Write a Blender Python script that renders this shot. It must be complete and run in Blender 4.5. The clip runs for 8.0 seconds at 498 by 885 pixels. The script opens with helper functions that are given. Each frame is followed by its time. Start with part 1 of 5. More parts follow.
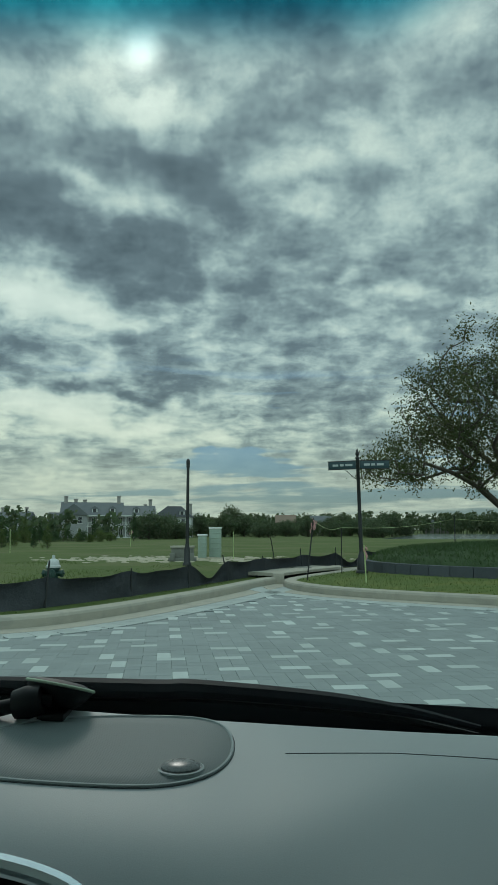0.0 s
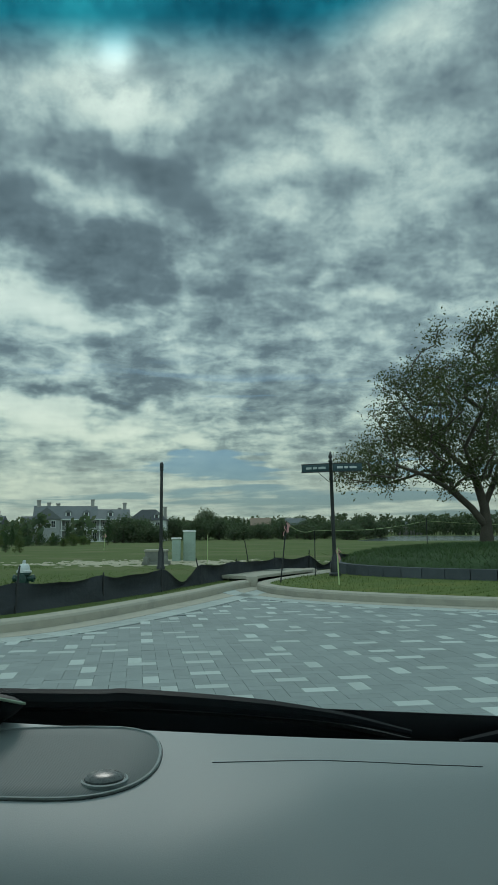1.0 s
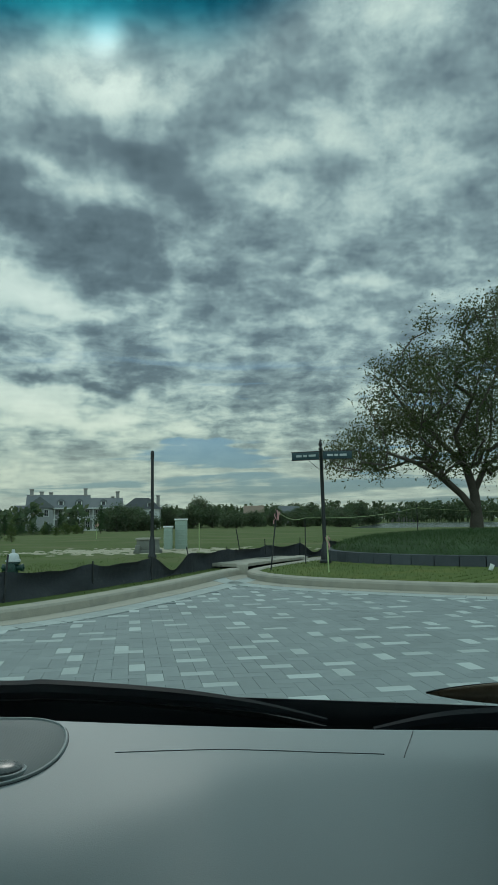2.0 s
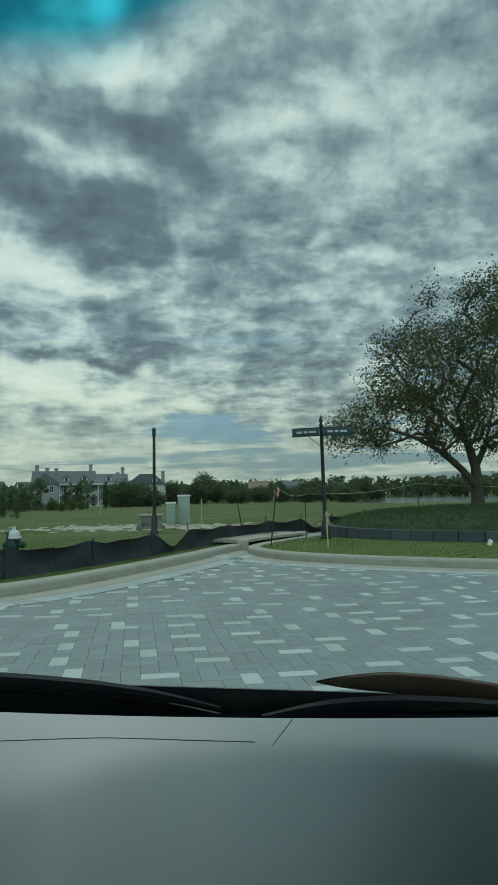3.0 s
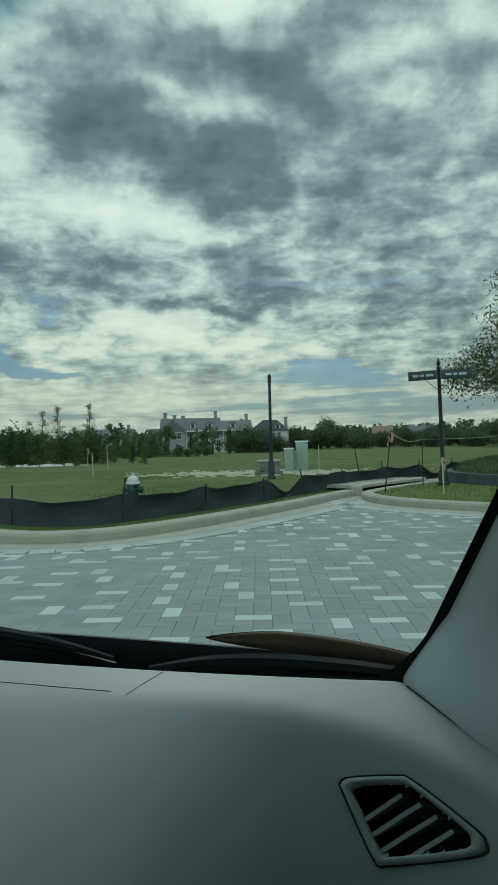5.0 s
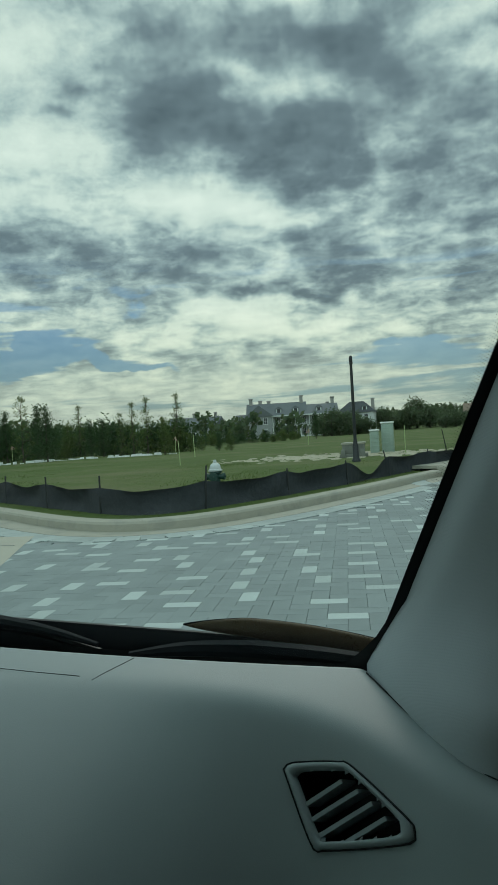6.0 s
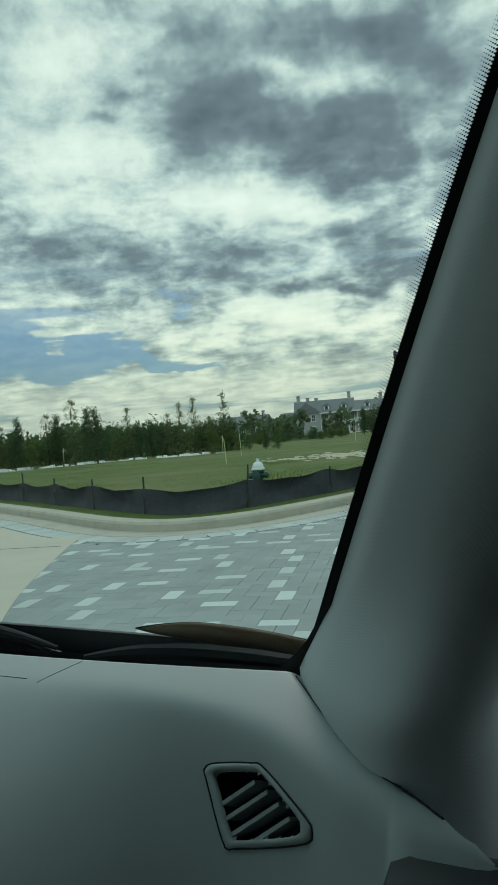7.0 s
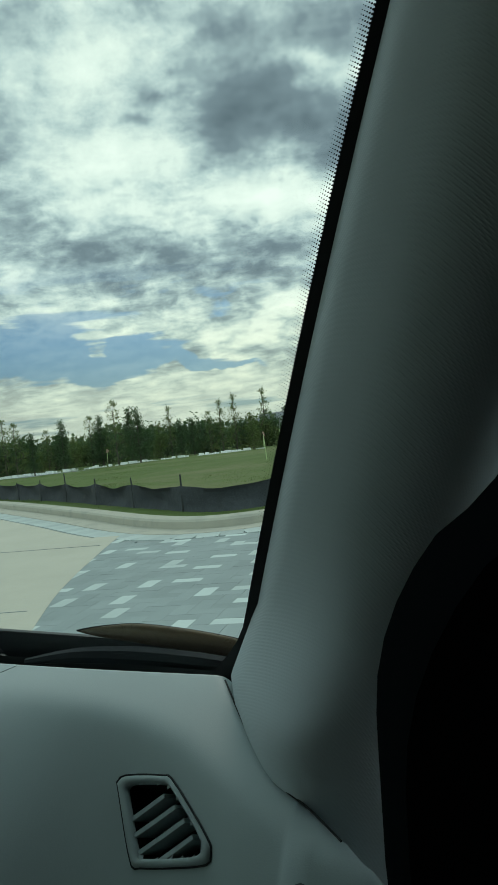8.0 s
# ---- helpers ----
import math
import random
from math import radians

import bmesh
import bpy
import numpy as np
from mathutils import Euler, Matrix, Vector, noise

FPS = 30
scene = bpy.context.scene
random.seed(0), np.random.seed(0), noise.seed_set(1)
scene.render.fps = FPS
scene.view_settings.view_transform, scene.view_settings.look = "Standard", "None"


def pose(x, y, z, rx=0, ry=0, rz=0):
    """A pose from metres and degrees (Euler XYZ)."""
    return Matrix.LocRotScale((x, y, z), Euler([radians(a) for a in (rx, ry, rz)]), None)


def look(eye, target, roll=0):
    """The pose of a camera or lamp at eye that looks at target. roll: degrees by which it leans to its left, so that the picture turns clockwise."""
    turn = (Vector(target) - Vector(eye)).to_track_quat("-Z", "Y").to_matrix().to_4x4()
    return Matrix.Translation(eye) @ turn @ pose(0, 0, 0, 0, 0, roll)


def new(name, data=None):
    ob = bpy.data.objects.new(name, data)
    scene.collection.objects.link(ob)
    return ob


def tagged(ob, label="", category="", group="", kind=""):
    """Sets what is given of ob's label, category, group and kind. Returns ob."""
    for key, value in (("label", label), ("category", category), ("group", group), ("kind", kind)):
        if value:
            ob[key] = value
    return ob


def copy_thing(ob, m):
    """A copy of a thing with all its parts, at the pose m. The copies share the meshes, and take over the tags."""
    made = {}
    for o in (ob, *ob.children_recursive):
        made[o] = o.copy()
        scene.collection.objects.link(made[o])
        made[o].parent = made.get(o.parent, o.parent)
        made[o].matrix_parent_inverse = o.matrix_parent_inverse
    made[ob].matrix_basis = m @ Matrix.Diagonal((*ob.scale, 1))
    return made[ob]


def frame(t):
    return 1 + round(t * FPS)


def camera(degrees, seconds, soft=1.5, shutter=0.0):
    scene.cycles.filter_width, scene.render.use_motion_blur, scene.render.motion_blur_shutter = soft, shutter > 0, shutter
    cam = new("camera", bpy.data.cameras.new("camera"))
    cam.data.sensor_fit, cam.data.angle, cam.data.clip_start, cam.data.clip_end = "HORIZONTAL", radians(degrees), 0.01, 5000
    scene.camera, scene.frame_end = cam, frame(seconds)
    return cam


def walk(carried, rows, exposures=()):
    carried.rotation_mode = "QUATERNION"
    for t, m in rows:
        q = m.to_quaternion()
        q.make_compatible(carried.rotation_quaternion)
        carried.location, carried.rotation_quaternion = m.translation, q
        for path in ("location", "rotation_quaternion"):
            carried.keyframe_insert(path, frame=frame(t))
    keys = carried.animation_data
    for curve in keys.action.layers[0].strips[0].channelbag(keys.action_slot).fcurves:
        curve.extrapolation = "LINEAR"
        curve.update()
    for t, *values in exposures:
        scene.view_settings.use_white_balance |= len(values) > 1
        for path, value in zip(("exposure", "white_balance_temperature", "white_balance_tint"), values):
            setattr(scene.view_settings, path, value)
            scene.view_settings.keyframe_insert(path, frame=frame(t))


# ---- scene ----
# ---- camera and its way ----
cam = camera(38.9, 8.0, soft=1.2, shutter=0.1)
ROWS = [
    (0.0, 0.0, 0.0, 1.3, 0.01, 7.002, -0.03), (0.5, 0.0262, 0.0008, 1.3029, -1.277, 7.026, 0.125),
    (1.0, 0.0403, -0.0068, 1.3062, -1.993, 7.225, 0.326), (1.5, 0.0715, -0.0048, 1.3054, -2.576, 6.97, 0.634),
    (3.0, 0.2313, -0.0511, 1.3333, -2.123, 4.261, 0.836), (3.5, 0.2935, -0.0642, 1.3439, -0.95, 3.389, 0.405),
    (4.0, 0.3576, -0.0686, 1.3445, 1.45, 2.238, 0.46), (4.5, 0.4267, -0.0488, 1.3475, 4.488, 1.043, 0.9),
    (5.0, 0.4935, -0.0588, 1.3506, 7.90, 0.009, 1.263), (6.5, 0.6910, -0.031, 1.3518, 17.4, -1.044, 4.284),
    (7.0, 0.7513, -0.0235, 1.3552, 18.903, -0.863, 4.664), (7.5, 0.8126, 0.0407, 1.344, 20.964, -0.935, 5.601),
    (8.0, 0.8454, 0.0622, 1.3363, 22.362, -0.906, 6.547)]
walk(cam, [(t, pose(x, y, z, 90 + p, r, h)) for t, x, y, z, h, p, r in ROWS],
     exposures=[(0.0, 0.0, 6450, 10), (1.5, -0.05, 6300, 10), (4.5, 0.08, 6450, 10), (6.5, 0.2, 6600, 10), (8.0, 0.44, 6650, 10)])

# ---- sky and sun ----
SUN_BEARING, SUN_HEIGHT = -9.6, 36.0


def toward(bearing, height):
    b, h = radians(bearing), radians(height)
    return Vector((math.sin(b) * math.cos(h), math.cos(b) * math.cos(h), math.sin(h)))


class Nodes:
    """Short ways to lay out shader nodes."""

    def __init__(self, tree):
        self.tree = tree

    def node(self, kind):
        return self.tree.nodes.new(kind)

    def put(self, socket, value):
        if isinstance(value, bpy.types.NodeSocket):
            self.tree.links.new(value, socket)
        elif value is not None:
            socket.default_value = value

    def math(self, op, a, b=None, clamp=False):
        n = self.node("ShaderNodeMath")
        n.operation, n.use_clamp = op, clamp
        self.put(n.inputs[0], a)
        self.put(n.inputs[1], b)
        return n.outputs[0]

    def vec(self, op, a, b=None):
        n = self.node("ShaderNodeVectorMath")
        n.operation = op
        self.put(n.inputs[0], a)
        if b is not None:
            self.put(n.inputs[3 if op == "SCALE" else 1], b)
        return n.outputs["Value" if op == "DOT_PRODUCT" else "Vector"]

    def noise(self, vector, scale, detail=5.0, rough=0.55, distort=0.0):
        n = self.node("ShaderNodeTexNoise")
        for key, value in (("Vector", vector), ("Scale", scale), ("Detail", detail), ("Roughness", rough), ("Distortion", distort)):
            self.put(n.inputs[key], value)
        return n.outputs["Fac"]

    def ramp(self, fac, stops, mode="LINEAR"):
        n = self.node("ShaderNodeValToRGB")
        n.color_ramp.interpolation = mode
        while len(n.color_ramp.elements) < len(stops):
            n.color_ramp.elements.new(0.5)
        for e, (p, c) in zip(n.color_ramp.elements, stops):
            e.position, e.color = p, (*c, 1) if len(c) == 3 else c
        self.put(n.inputs[0], fac)
        return n.outputs[0]

    def span(self, value, a, b, c=0.0, d=1.0, smooth=True):
        n = self.node("ShaderNodeMapRange")
        n.interpolation_type = "SMOOTHSTEP" if smooth else "LINEAR"
        for i, v in enumerate((value, a, b, c, d)):
            self.put(n.inputs[i], v)
        return n.outputs[0]

    def mix(self, fac, a, b, mode="MIX"):
        n = self.node("ShaderNodeMix")
        n.data_type, n.blend_type = "RGBA", mode
        self.put(n.inputs[0], fac)
        self.put(n.inputs[6], a if isinstance(a, bpy.types.NodeSocket) else (*a, 1))
        self.put(n.inputs[7], b if isinstance(b, bpy.types.NodeSocket) else (*b, 1))
        return n.outputs[2]


world = bpy.data.worlds.new("cloudy_sky")
scene.world = world
world.use_nodes = True
w = Nodes(world.node_tree)
way = w.node("ShaderNodeTexCoord").outputs["Generated"]
parts = w.node("ShaderNodeSeparateXYZ")
w.put(parts.inputs[0], way)
up = w.math("MAXIMUM", parts.outputs[2], 0.0)
low = w.math("ADD", up, 0.13)
plane = w.node("ShaderNodeCombineXYZ")
w.put(plane.inputs[0], w.math("DIVIDE", parts.outputs[0], low))
w.put(plane.inputs[1], w.math("DIVIDE", parts.outputs[1], low))
flat = plane.outputs[0]
large = w.noise(flat, 1.25, 3.0, 0.5, 0.1)
puffs = w.noise(flat, 4.6, 6.0, 0.55, 0.12)
wisps = w.noise(way, 26.0, 6.0, 0.62, 0.3)
billow = w.noise(way, 9.0, 5.0, 0.6, 0.25)
thick = w.math("ADD", w.math("MULTIPLY", large, 0.12), w.math("MULTIPLY", puffs, 0.42))
thick = w.math("ADD", w.math("ADD", thick, w.math("MULTIPLY", wisps, 0.20)), w.math("MULTIPLY", billow, 0.34))
thick = w.math("SUBTRACT", w.math("MULTIPLY", thick, 1.15), 0.06)
# small cloudlets, drawn out along the horizon
rows_of = w.node("ShaderNodeMapping")
w.put(rows_of.inputs["Vector"], way)
rows_of.inputs["Scale"].default_value = (1.0, 1.0, 2.3)
cells = w.math("SUBTRACT", w.noise(rows_of.outputs[0], 30.0, 4.0, 0.6, 0.4), 0.5)
thick = w.math("ADD", thick, w.math("MULTIPLY", cells, w.math("MULTIPLY", w.span(parts.outputs[2], 0.15, 0.5, 0.40, 0.10), w.span(parts.outputs[2], 0.03, 0.14, 0.25, 1.0))))
curl = w.node("ShaderNodeTexNoise")
w.put(curl.inputs["Vector"], way)
curl.inputs["Scale"].default_value, curl.inputs["Detail"].default_value = 9.0, 4.0
ragged = w.vec("ADD", way, w.vec("SCALE", w.vec("SUBTRACT", curl.outputs["Color"], (0.5, 0.5, 0.5)), 0.11))
ragged = w.vec("NORMALIZE", ragged)
height_of = parts.outputs[2]


def bank_group():
    """A node group that adds a soft bank round a direction to a value."""
    g = bpy.data.node_groups.new("cloud_bank", "ShaderNodeTree")
    for name, kind in (("Sum", "Float"), ("Way", "Vector"), ("Ragged", "Vector"), ("Centre", "Vector"), ("Side", "Vector"), ("Rise", "Vector"), ("Amount", "Float")):
        g.interface.new_socket(name=name, in_out="INPUT", socket_type="NodeSocket" + kind)
    g.interface.new_socket(name="Sum", in_out="OUTPUT", socket_type="NodeSocketFloat")
    q = Nodes(g)
    given, result = q.node("NodeGroupInput").outputs, q.node("NodeGroupOutput")
    across = q.vec("DOT_PRODUCT", given["Ragged"], given["Side"])
    along = q.vec("DOT_PRODUCT", q.vec("SUBTRACT", given["Ragged"], given["Centre"]), given["Rise"])
    r2 = q.math("ADD", q.math("MULTIPLY", across, across), q.math("MULTIPLY", along, along))
    ahead = q.math("GREATER_THAN", q.vec("DOT_PRODUCT", given["Way"], given["Centre"]), 0.3)
    soft = q.math("MULTIPLY", q.math("EXPONENT", q.math("MULTIPLY", r2, -1.0)), ahead)
    q.put(result.inputs[0], q.math("ADD", given["Sum"], q.math("MULTIPLY", soft, given["Amount"])))
    return g


BANK = bank_group()


def bank(total, bearing, height, wide, amount, tall=1.0):
    """The value total with thicker or thinner cloud round a direction, flattened by tall."""
    c = toward(bearing, height)
    side = Vector((c.y, -c.x, 0)).normalized()
    rise = side.cross(c)
    n = w.node("ShaderNodeGroup")
    n.node_tree = BANK
    for key, value in (("Sum", total), ("Way", way), ("Ragged", ragged), ("Centre", c), ("Side", side / math.sin(radians(wide))),
                       ("Rise", rise / math.sin(radians(wide * tall))), ("Amount", amount)):
        w.put(n.inputs[key], value)
    return n.outputs[0]


# bearing, height, width in degrees, thickness, flatness of each bank and opening in the clouds
LIT = [(-12.6, 36.1, 3.2, -0.18, 0.86), (-12.2, 32.2, 5.5, -0.17, 0.42), (-6.9, 32.4, 3.2, -0.13, 0.5), (-3.0, 32.2, 1.8, -0.07, 0.55), (-0.1, 28.4, 2.8, -0.15, 0.4),
       (5.0, 28.5, 2.8, -0.15, 0.4), (1.9, 29.9, 1.8, -0.08, 0.62), (4.0, 24.7, 1.9, -0.15, 0.57), (15.0, 36.8, 3.4, -0.14, 0.6), (9.7, 34.6, 2.5, -0.08, 1.09),
       (9.6, 31.7, 3.2, -0.1, 0.4), (17.0, 28.9, 4.4, -0.15, 0.53), (18.6, 25.8, 3.2, -0.13, 0.64), (-15.0, 26.5, 2.1, -0.11, 0.4), (-10.8, 24.3, 2.3, -0.11, 0.76),
       (-3.6, 19.6, 1.0, -0.14, 1.55)]
LOW_LIT = [(-18.0, 17.9, 4.1, -0.16, 0.4), (-13.5, 17.4, 3.2, -0.14, 0.37), (-13.9, 14.3, 2.5, -0.12, 0.47), (-7.1, 17.1, 0.8, -0.12, 0.5), (-4.7, 16.4, 0.8, -0.12, 0.39),
           (-7.3, 14.1, 0.8, -0.11, 0.5), (-9.4, 16.4, 2.5, -0.1, 0.2), (12.1, 18.1, 2.8, -0.15, 0.23), (8.1, 20.2, 1.3, -0.1, 0.32), (12.4, 14.5, 2.1, -0.11, 0.26),
           (8.4, 15.7, 1.8, -0.06, 0.3), (-15.5, 8.9, 7.8, -0.15, 0.19), (-5.6, 9.9, 4.6, -0.11, 0.14), (0.4, 10.8, 2.8, -0.08, 0.13), (11.8, 8.4, 3.7, -0.09, 0.2),
           (-9.5, 7.7, 9.0, -0.12, 0.1), (5.5, 8.1, 4.1, -0.05, 0.13)]
DARK = [(-8.5, 28.5, 6.4, 0.13, 0.27), (-18.2, 24.0, 3.7, 0.12, 0.5), (-14.8, 21.9, 5.0, 0.12, 0.36), (-5.3, 24.2, 2.8, 0.11, 1.0), (-8.3, 20.5, 6.0, 0.13, 0.46),
        (-0.6, 23.2, 3.7, 0.08, 0.75), (-0.5, 17.8, 4.1, 0.06, 0.47), (11.9, 27.7, 3.3, 0.11, 0.53), (5.9, 37.3, 5.0, 0.08, 0.41), (1.9, 32.8, 4.1, 0.08, 0.44),
        (17.1, 32.0, 3.7, 0.07, 0.53), (16.6, 21.1, 5.0, 0.07, 0.55), (5.2, 21.7, 3.2, 0.05, 0.57), (-18.0, 13.4, 2.8, 0.11, 0.33), (-10.3, 15.0, 2.8, 0.09, 0.27),
        (-12.5, 10.9, 5.5, 0.13, 0.09), (-5.2, 12.8, 2.8, 0.06, 0.33), (-18.3, 35.0, 2.8, 0.08, 1.17), (8.3, 11.7, 5.5, 0.03, 0.33)]
LIT_SIDE = [(-29.1, 28.2, 6.9, -0.15, 0.73), (-30.7, 21.3, 6.9, -0.16, 0.53), (-21.6, 18.4, 9.2, -0.15, 0.23), (-13.2, 17.9, 2.8, -0.13, 0.55), (-7.1, 24.1, 2.1, -0.15, 0.67),
            (-13.6, 26.5, 1.6, -0.12, 0.43), (-20.9, 26.9, 2.8, -0.05, 0.67), (-20.1, 9.2, 17.4, -0.16, 0.08), (-7.0, 7.4, 6.9, -0.12, 0.16), (-32.8, 11.2, 4.6, -0.14, 0.18),
            (-22.8, 3.7, 17.4, -0.13, 0.09), (-17.5, 28.7, 1.1, -0.08, 1.0)]
DARK_SIDE = [(-26.1, 25.3, 1.3, 0.17, 0.36), (-28.9, 24.1, 1.4, 0.16, 0.37), (-27.5, 24.7, 1.8, 0.05, 0.5), (-19.7, 24.4, 4.1, 0.12, 0.61), (-14.9, 22.4, 4.6, 0.05, 0.5),
             (-14.8, 29.0, 6.0, 0.05, 0.31), (-7.8, 21.4, 5.0, 0.03, 0.55), (-7.2, 28.2, 4.1, 0.03, 0.56), (-9.3, 18.9, 3.7, 0.09, 0.31), (-8.6, 10.6, 3.4, 0.12, 0.17),
             (-16.3, 10.7, 2.8, 0.09, 0.18), (-19.7, 14.6, 4.1, 0.05, 0.24), (-26.9, 14.3, 3.7, 0.07, 0.28), (-9.7, 14.2, 3.2, 0.05, 0.43), (-34.7, 13.7, 2.8, 0.1, 0.47)]
GAPS = [(-0.5, 5.1, 5.0, 0.27, 0.2), (3.6, 4.0, 4.1, 0.1, 0.13), (-2.8, 6.3, 2.8, 0.22, 0.2), (11.7, 3.0, 6.9, 0.12, 0.09), (-13.1, 2.1, 7.3, 0.1, 0.06),
        (-6.4, 2.6, 4.6, 0.1, 0.1), (-39.3, 8.4, 6.0, 0.55, 0.29), (-32.9, 7.6, 5.0, 0.5, 0.24), (-27.6, 6.4, 3.4, 0.45, 0.15), (-24.1, 5.7, 2.5, 0.36, 0.11),
        (-37.0, 13.6, 4.1, 0.2, 0.24), (-23.4, 11.4, 1.8, 0.22, 0.35), (-29.6, 13.2, 1.8, 0.16, 0.25), (-26.1, 12.1, 1.2, 0.16, 0.31), (-20.1, 9.4, 18.4, -0.3, 0.07),
        (-22.8, 4.5, 18.4, -0.22, 0.04), (-11.0, 7.5, 11.9, -0.25, 0.19), (9.6, 8.0, 9.2, -0.1, 0.2)]
for b, h, wide, amount, tall in LIT + LOW_LIT + DARK + LIT_SIDE + DARK_SIDE:
    thick = bank(thick, b, h, wide, amount * (0.74 if amount < 0 else 0.92), tall)
cloud = w.ramp(thick, [(0.25, (0.68, 0.80, 0.73)), (0.40, (0.56, 0.69, 0.635)), (0.50, (0.39, 0.52, 0.51)), (0.58, (0.245, 0.345, 0.362)),
                       (0.68, (0.145, 0.21, 0.238)), (0.85, (0.085, 0.128, 0.15))])
# thin even layers towards the horizon
cloud = w.mix(w.span(height_of, 0.03, 0.13, 0.55, 0.0), cloud, (0.47, 0.57, 0.52))
warm = w.span(height_of, 0.06, 0.26, 1.0, 0.0)
cloud = w.mix(w.math("MULTIPLY", warm, 0.85), cloud, w.mix(1.0, cloud, (1.07, 1.0, 0.87), "MULTIPLY"))
sky = w.node("ShaderNodeTexSky")
sky.sky_type, sky.sun_disc, sky.sun_elevation, sky.sun_rotation = "NISHITA", False, radians(SUN_HEIGHT), radians(SUN_BEARING)
blue = w.mix(1.0, sky.outputs[0], (0.020, 0.034, 0.045), "MULTIPLY")
blue = w.mix(w.span(height_of, 0.0, 0.22, 0.55, 0.0), blue, (0.10, 0.16, 0.19))
streak = w.node("ShaderNodeMapping")
w.put(streak.inputs["Vector"], way)
streak.inputs["Scale"].default_value = (2.4, 2.4, 30.0)
bands = w.noise(streak.outputs[0], 1.7, 6.0, 0.55, 0.4)
for place in GAPS:
    bands = bank(bands, *place)
gap = w.math("MULTIPLY", w.span(bands, 0.50, 0.64), w.span(height_of, 0.14, 0.26, 1.0, 0.0))
cover = w.math("SUBTRACT", 1.0, w.math("MULTIPLY", gap, 0.88))
shown = w.mix(cover, blue, cloud)
glow = w.vec("DOT_PRODUCT", w.vec("NORMALIZE", w.vec("ADD", way, w.vec("SCALE", ragged, 0.6))), toward(SUN_BEARING, SUN_HEIGHT))
halo = w.math("POWER", w.span(glow, math.cos(radians(7)), 1.0, smooth=False), 3.0)
thin = w.span(thick, 0.30, 0.52, 0.9, 0.1)
shown = w.mix(w.math("MULTIPLY", halo, thin), shown, (1.0, 1.12, 1.0))
disc = w.math("POWER", w.span(glow, math.cos(radians(3.2)), 1.0, smooth=False), 5.0)
shown = w.mix(w.math("MULTIPLY", disc, 0.7), shown, (1.5, 1.65, 1.5))
# clouds away from the sun show lit sides; unseen, raised to brighten the cabin
lit = w.span(w.vec("DOT_PRODUCT", way, toward(SUN_BEARING + 180, 50)), -0.1, 0.9, 1.0, 2.3)
shown = w.vec("SCALE", shown, lit)
back = world.node_tree.nodes["Background"]
w.put(back.inputs[0], shown)
back.inputs[1].default_value = 1.0

sun = new("sun", bpy.data.lights.new("sun", "SUN"))
sun.data.energy, sun.data.angle, sun.data.color = 0.5, radians(14), (1.0, 0.99, 0.9)
sun.matrix_world = look(toward(SUN_BEARING, SUN_HEIGHT) * 60, (0, 0, 0))


# ---- materials ----
def surface(name, color, rough=0.6, metal=0.0, vary=0.25, grain=40.0, patch=3.0, bump=0.1, depth=0.01, spec=0.5, coat=0.0, random_shade=0.0, island=False, tint=None):
    """A material with fine grain and larger patches of wear; tint is the colour of the patches."""
    m = bpy.data.materials.new(name)
    m.use_nodes = True
    k = Nodes(m.node_tree)
    bsdf = m.node_tree.nodes["Principled BSDF"]
    at = k.node("ShaderNodeTexCoord").outputs["Object"]
    fine = k.noise(at, grain, 4.0, 0.6)
    wide = k.noise(at, patch, 4.0, 0.6)
    shade = k.math("ADD", k.math("MULTIPLY", k.math("SUBTRACT", fine, 0.5), vary * 1.6), 1.0)
    shade = k.math("ADD", shade, k.math("MULTIPLY", k.math("SUBTRACT", wide, 0.5), vary * 2.0))
    if random_shade:
        chance = k.node("ShaderNodeNewGeometry").outputs["Random Per Island"] if island else k.node("ShaderNodeObjectInfo").outputs["Random"]
        shade = k.math("ADD", shade, k.math("MULTIPLY", k.math("SUBTRACT", chance, 0.5), random_shade * 2))
    grey = k.node("ShaderNodeCombineXYZ")
    for i in range(3):
        k.put(grey.inputs[i], shade)
    base = k.mix(k.span(wide, 0.45, 0.68), color, tint) if tint else color
    k.put(bsdf.inputs["Base Color"], k.mix(1.0, base, grey.outputs[0], "MULTIPLY"))
    k.put(bsdf.inputs["Roughness"], k.math("ADD", k.math("MULTIPLY", k.math("SUBTRACT", fine, 0.5), 0.25), rough, True))
    bsdf.inputs["Metallic"].default_value = metal
    bsdf.inputs["Specular IOR Level"].default_value = spec
    bsdf.inputs["Coat Weight"].default_value = coat
    if bump:
        b = k.node("ShaderNodeBump")
        b.inputs["Strength"].default_value, b.inputs["Distance"].default_value = bump, depth
        k.put(b.inputs["Height"], fine)
        k.put(bsdf.inputs["Normal"], b.outputs[0])
    return m


def leaf_surface(name, color, other):
    """Leaves that let some light through."""
    m = surface(name, color, 0.6, vary=0.25, grain=3.0, patch=0.6, bump=0, spec=0.25, random_shade=0.3, island=True, tint=other)
    k = Nodes(m.node_tree)
    bsdf, through_leaf, both = m.node_tree.nodes["Principled BSDF"], k.node("ShaderNodeBsdfTranslucent"), k.node("ShaderNodeMixShader")
    through_leaf.inputs[0].default_value = (color[0] * 1.5, color[1] * 1.6, color[2] * 1.1, 1)
    k.put(both.inputs[0], 0.4)
    k.put(both.inputs[1], bsdf.outputs[0])
    k.put(both.inputs[2], through_leaf.outputs[0])
    k.put(m.node_tree.nodes["Material Output"].inputs[0], both.outputs[0])
    return m


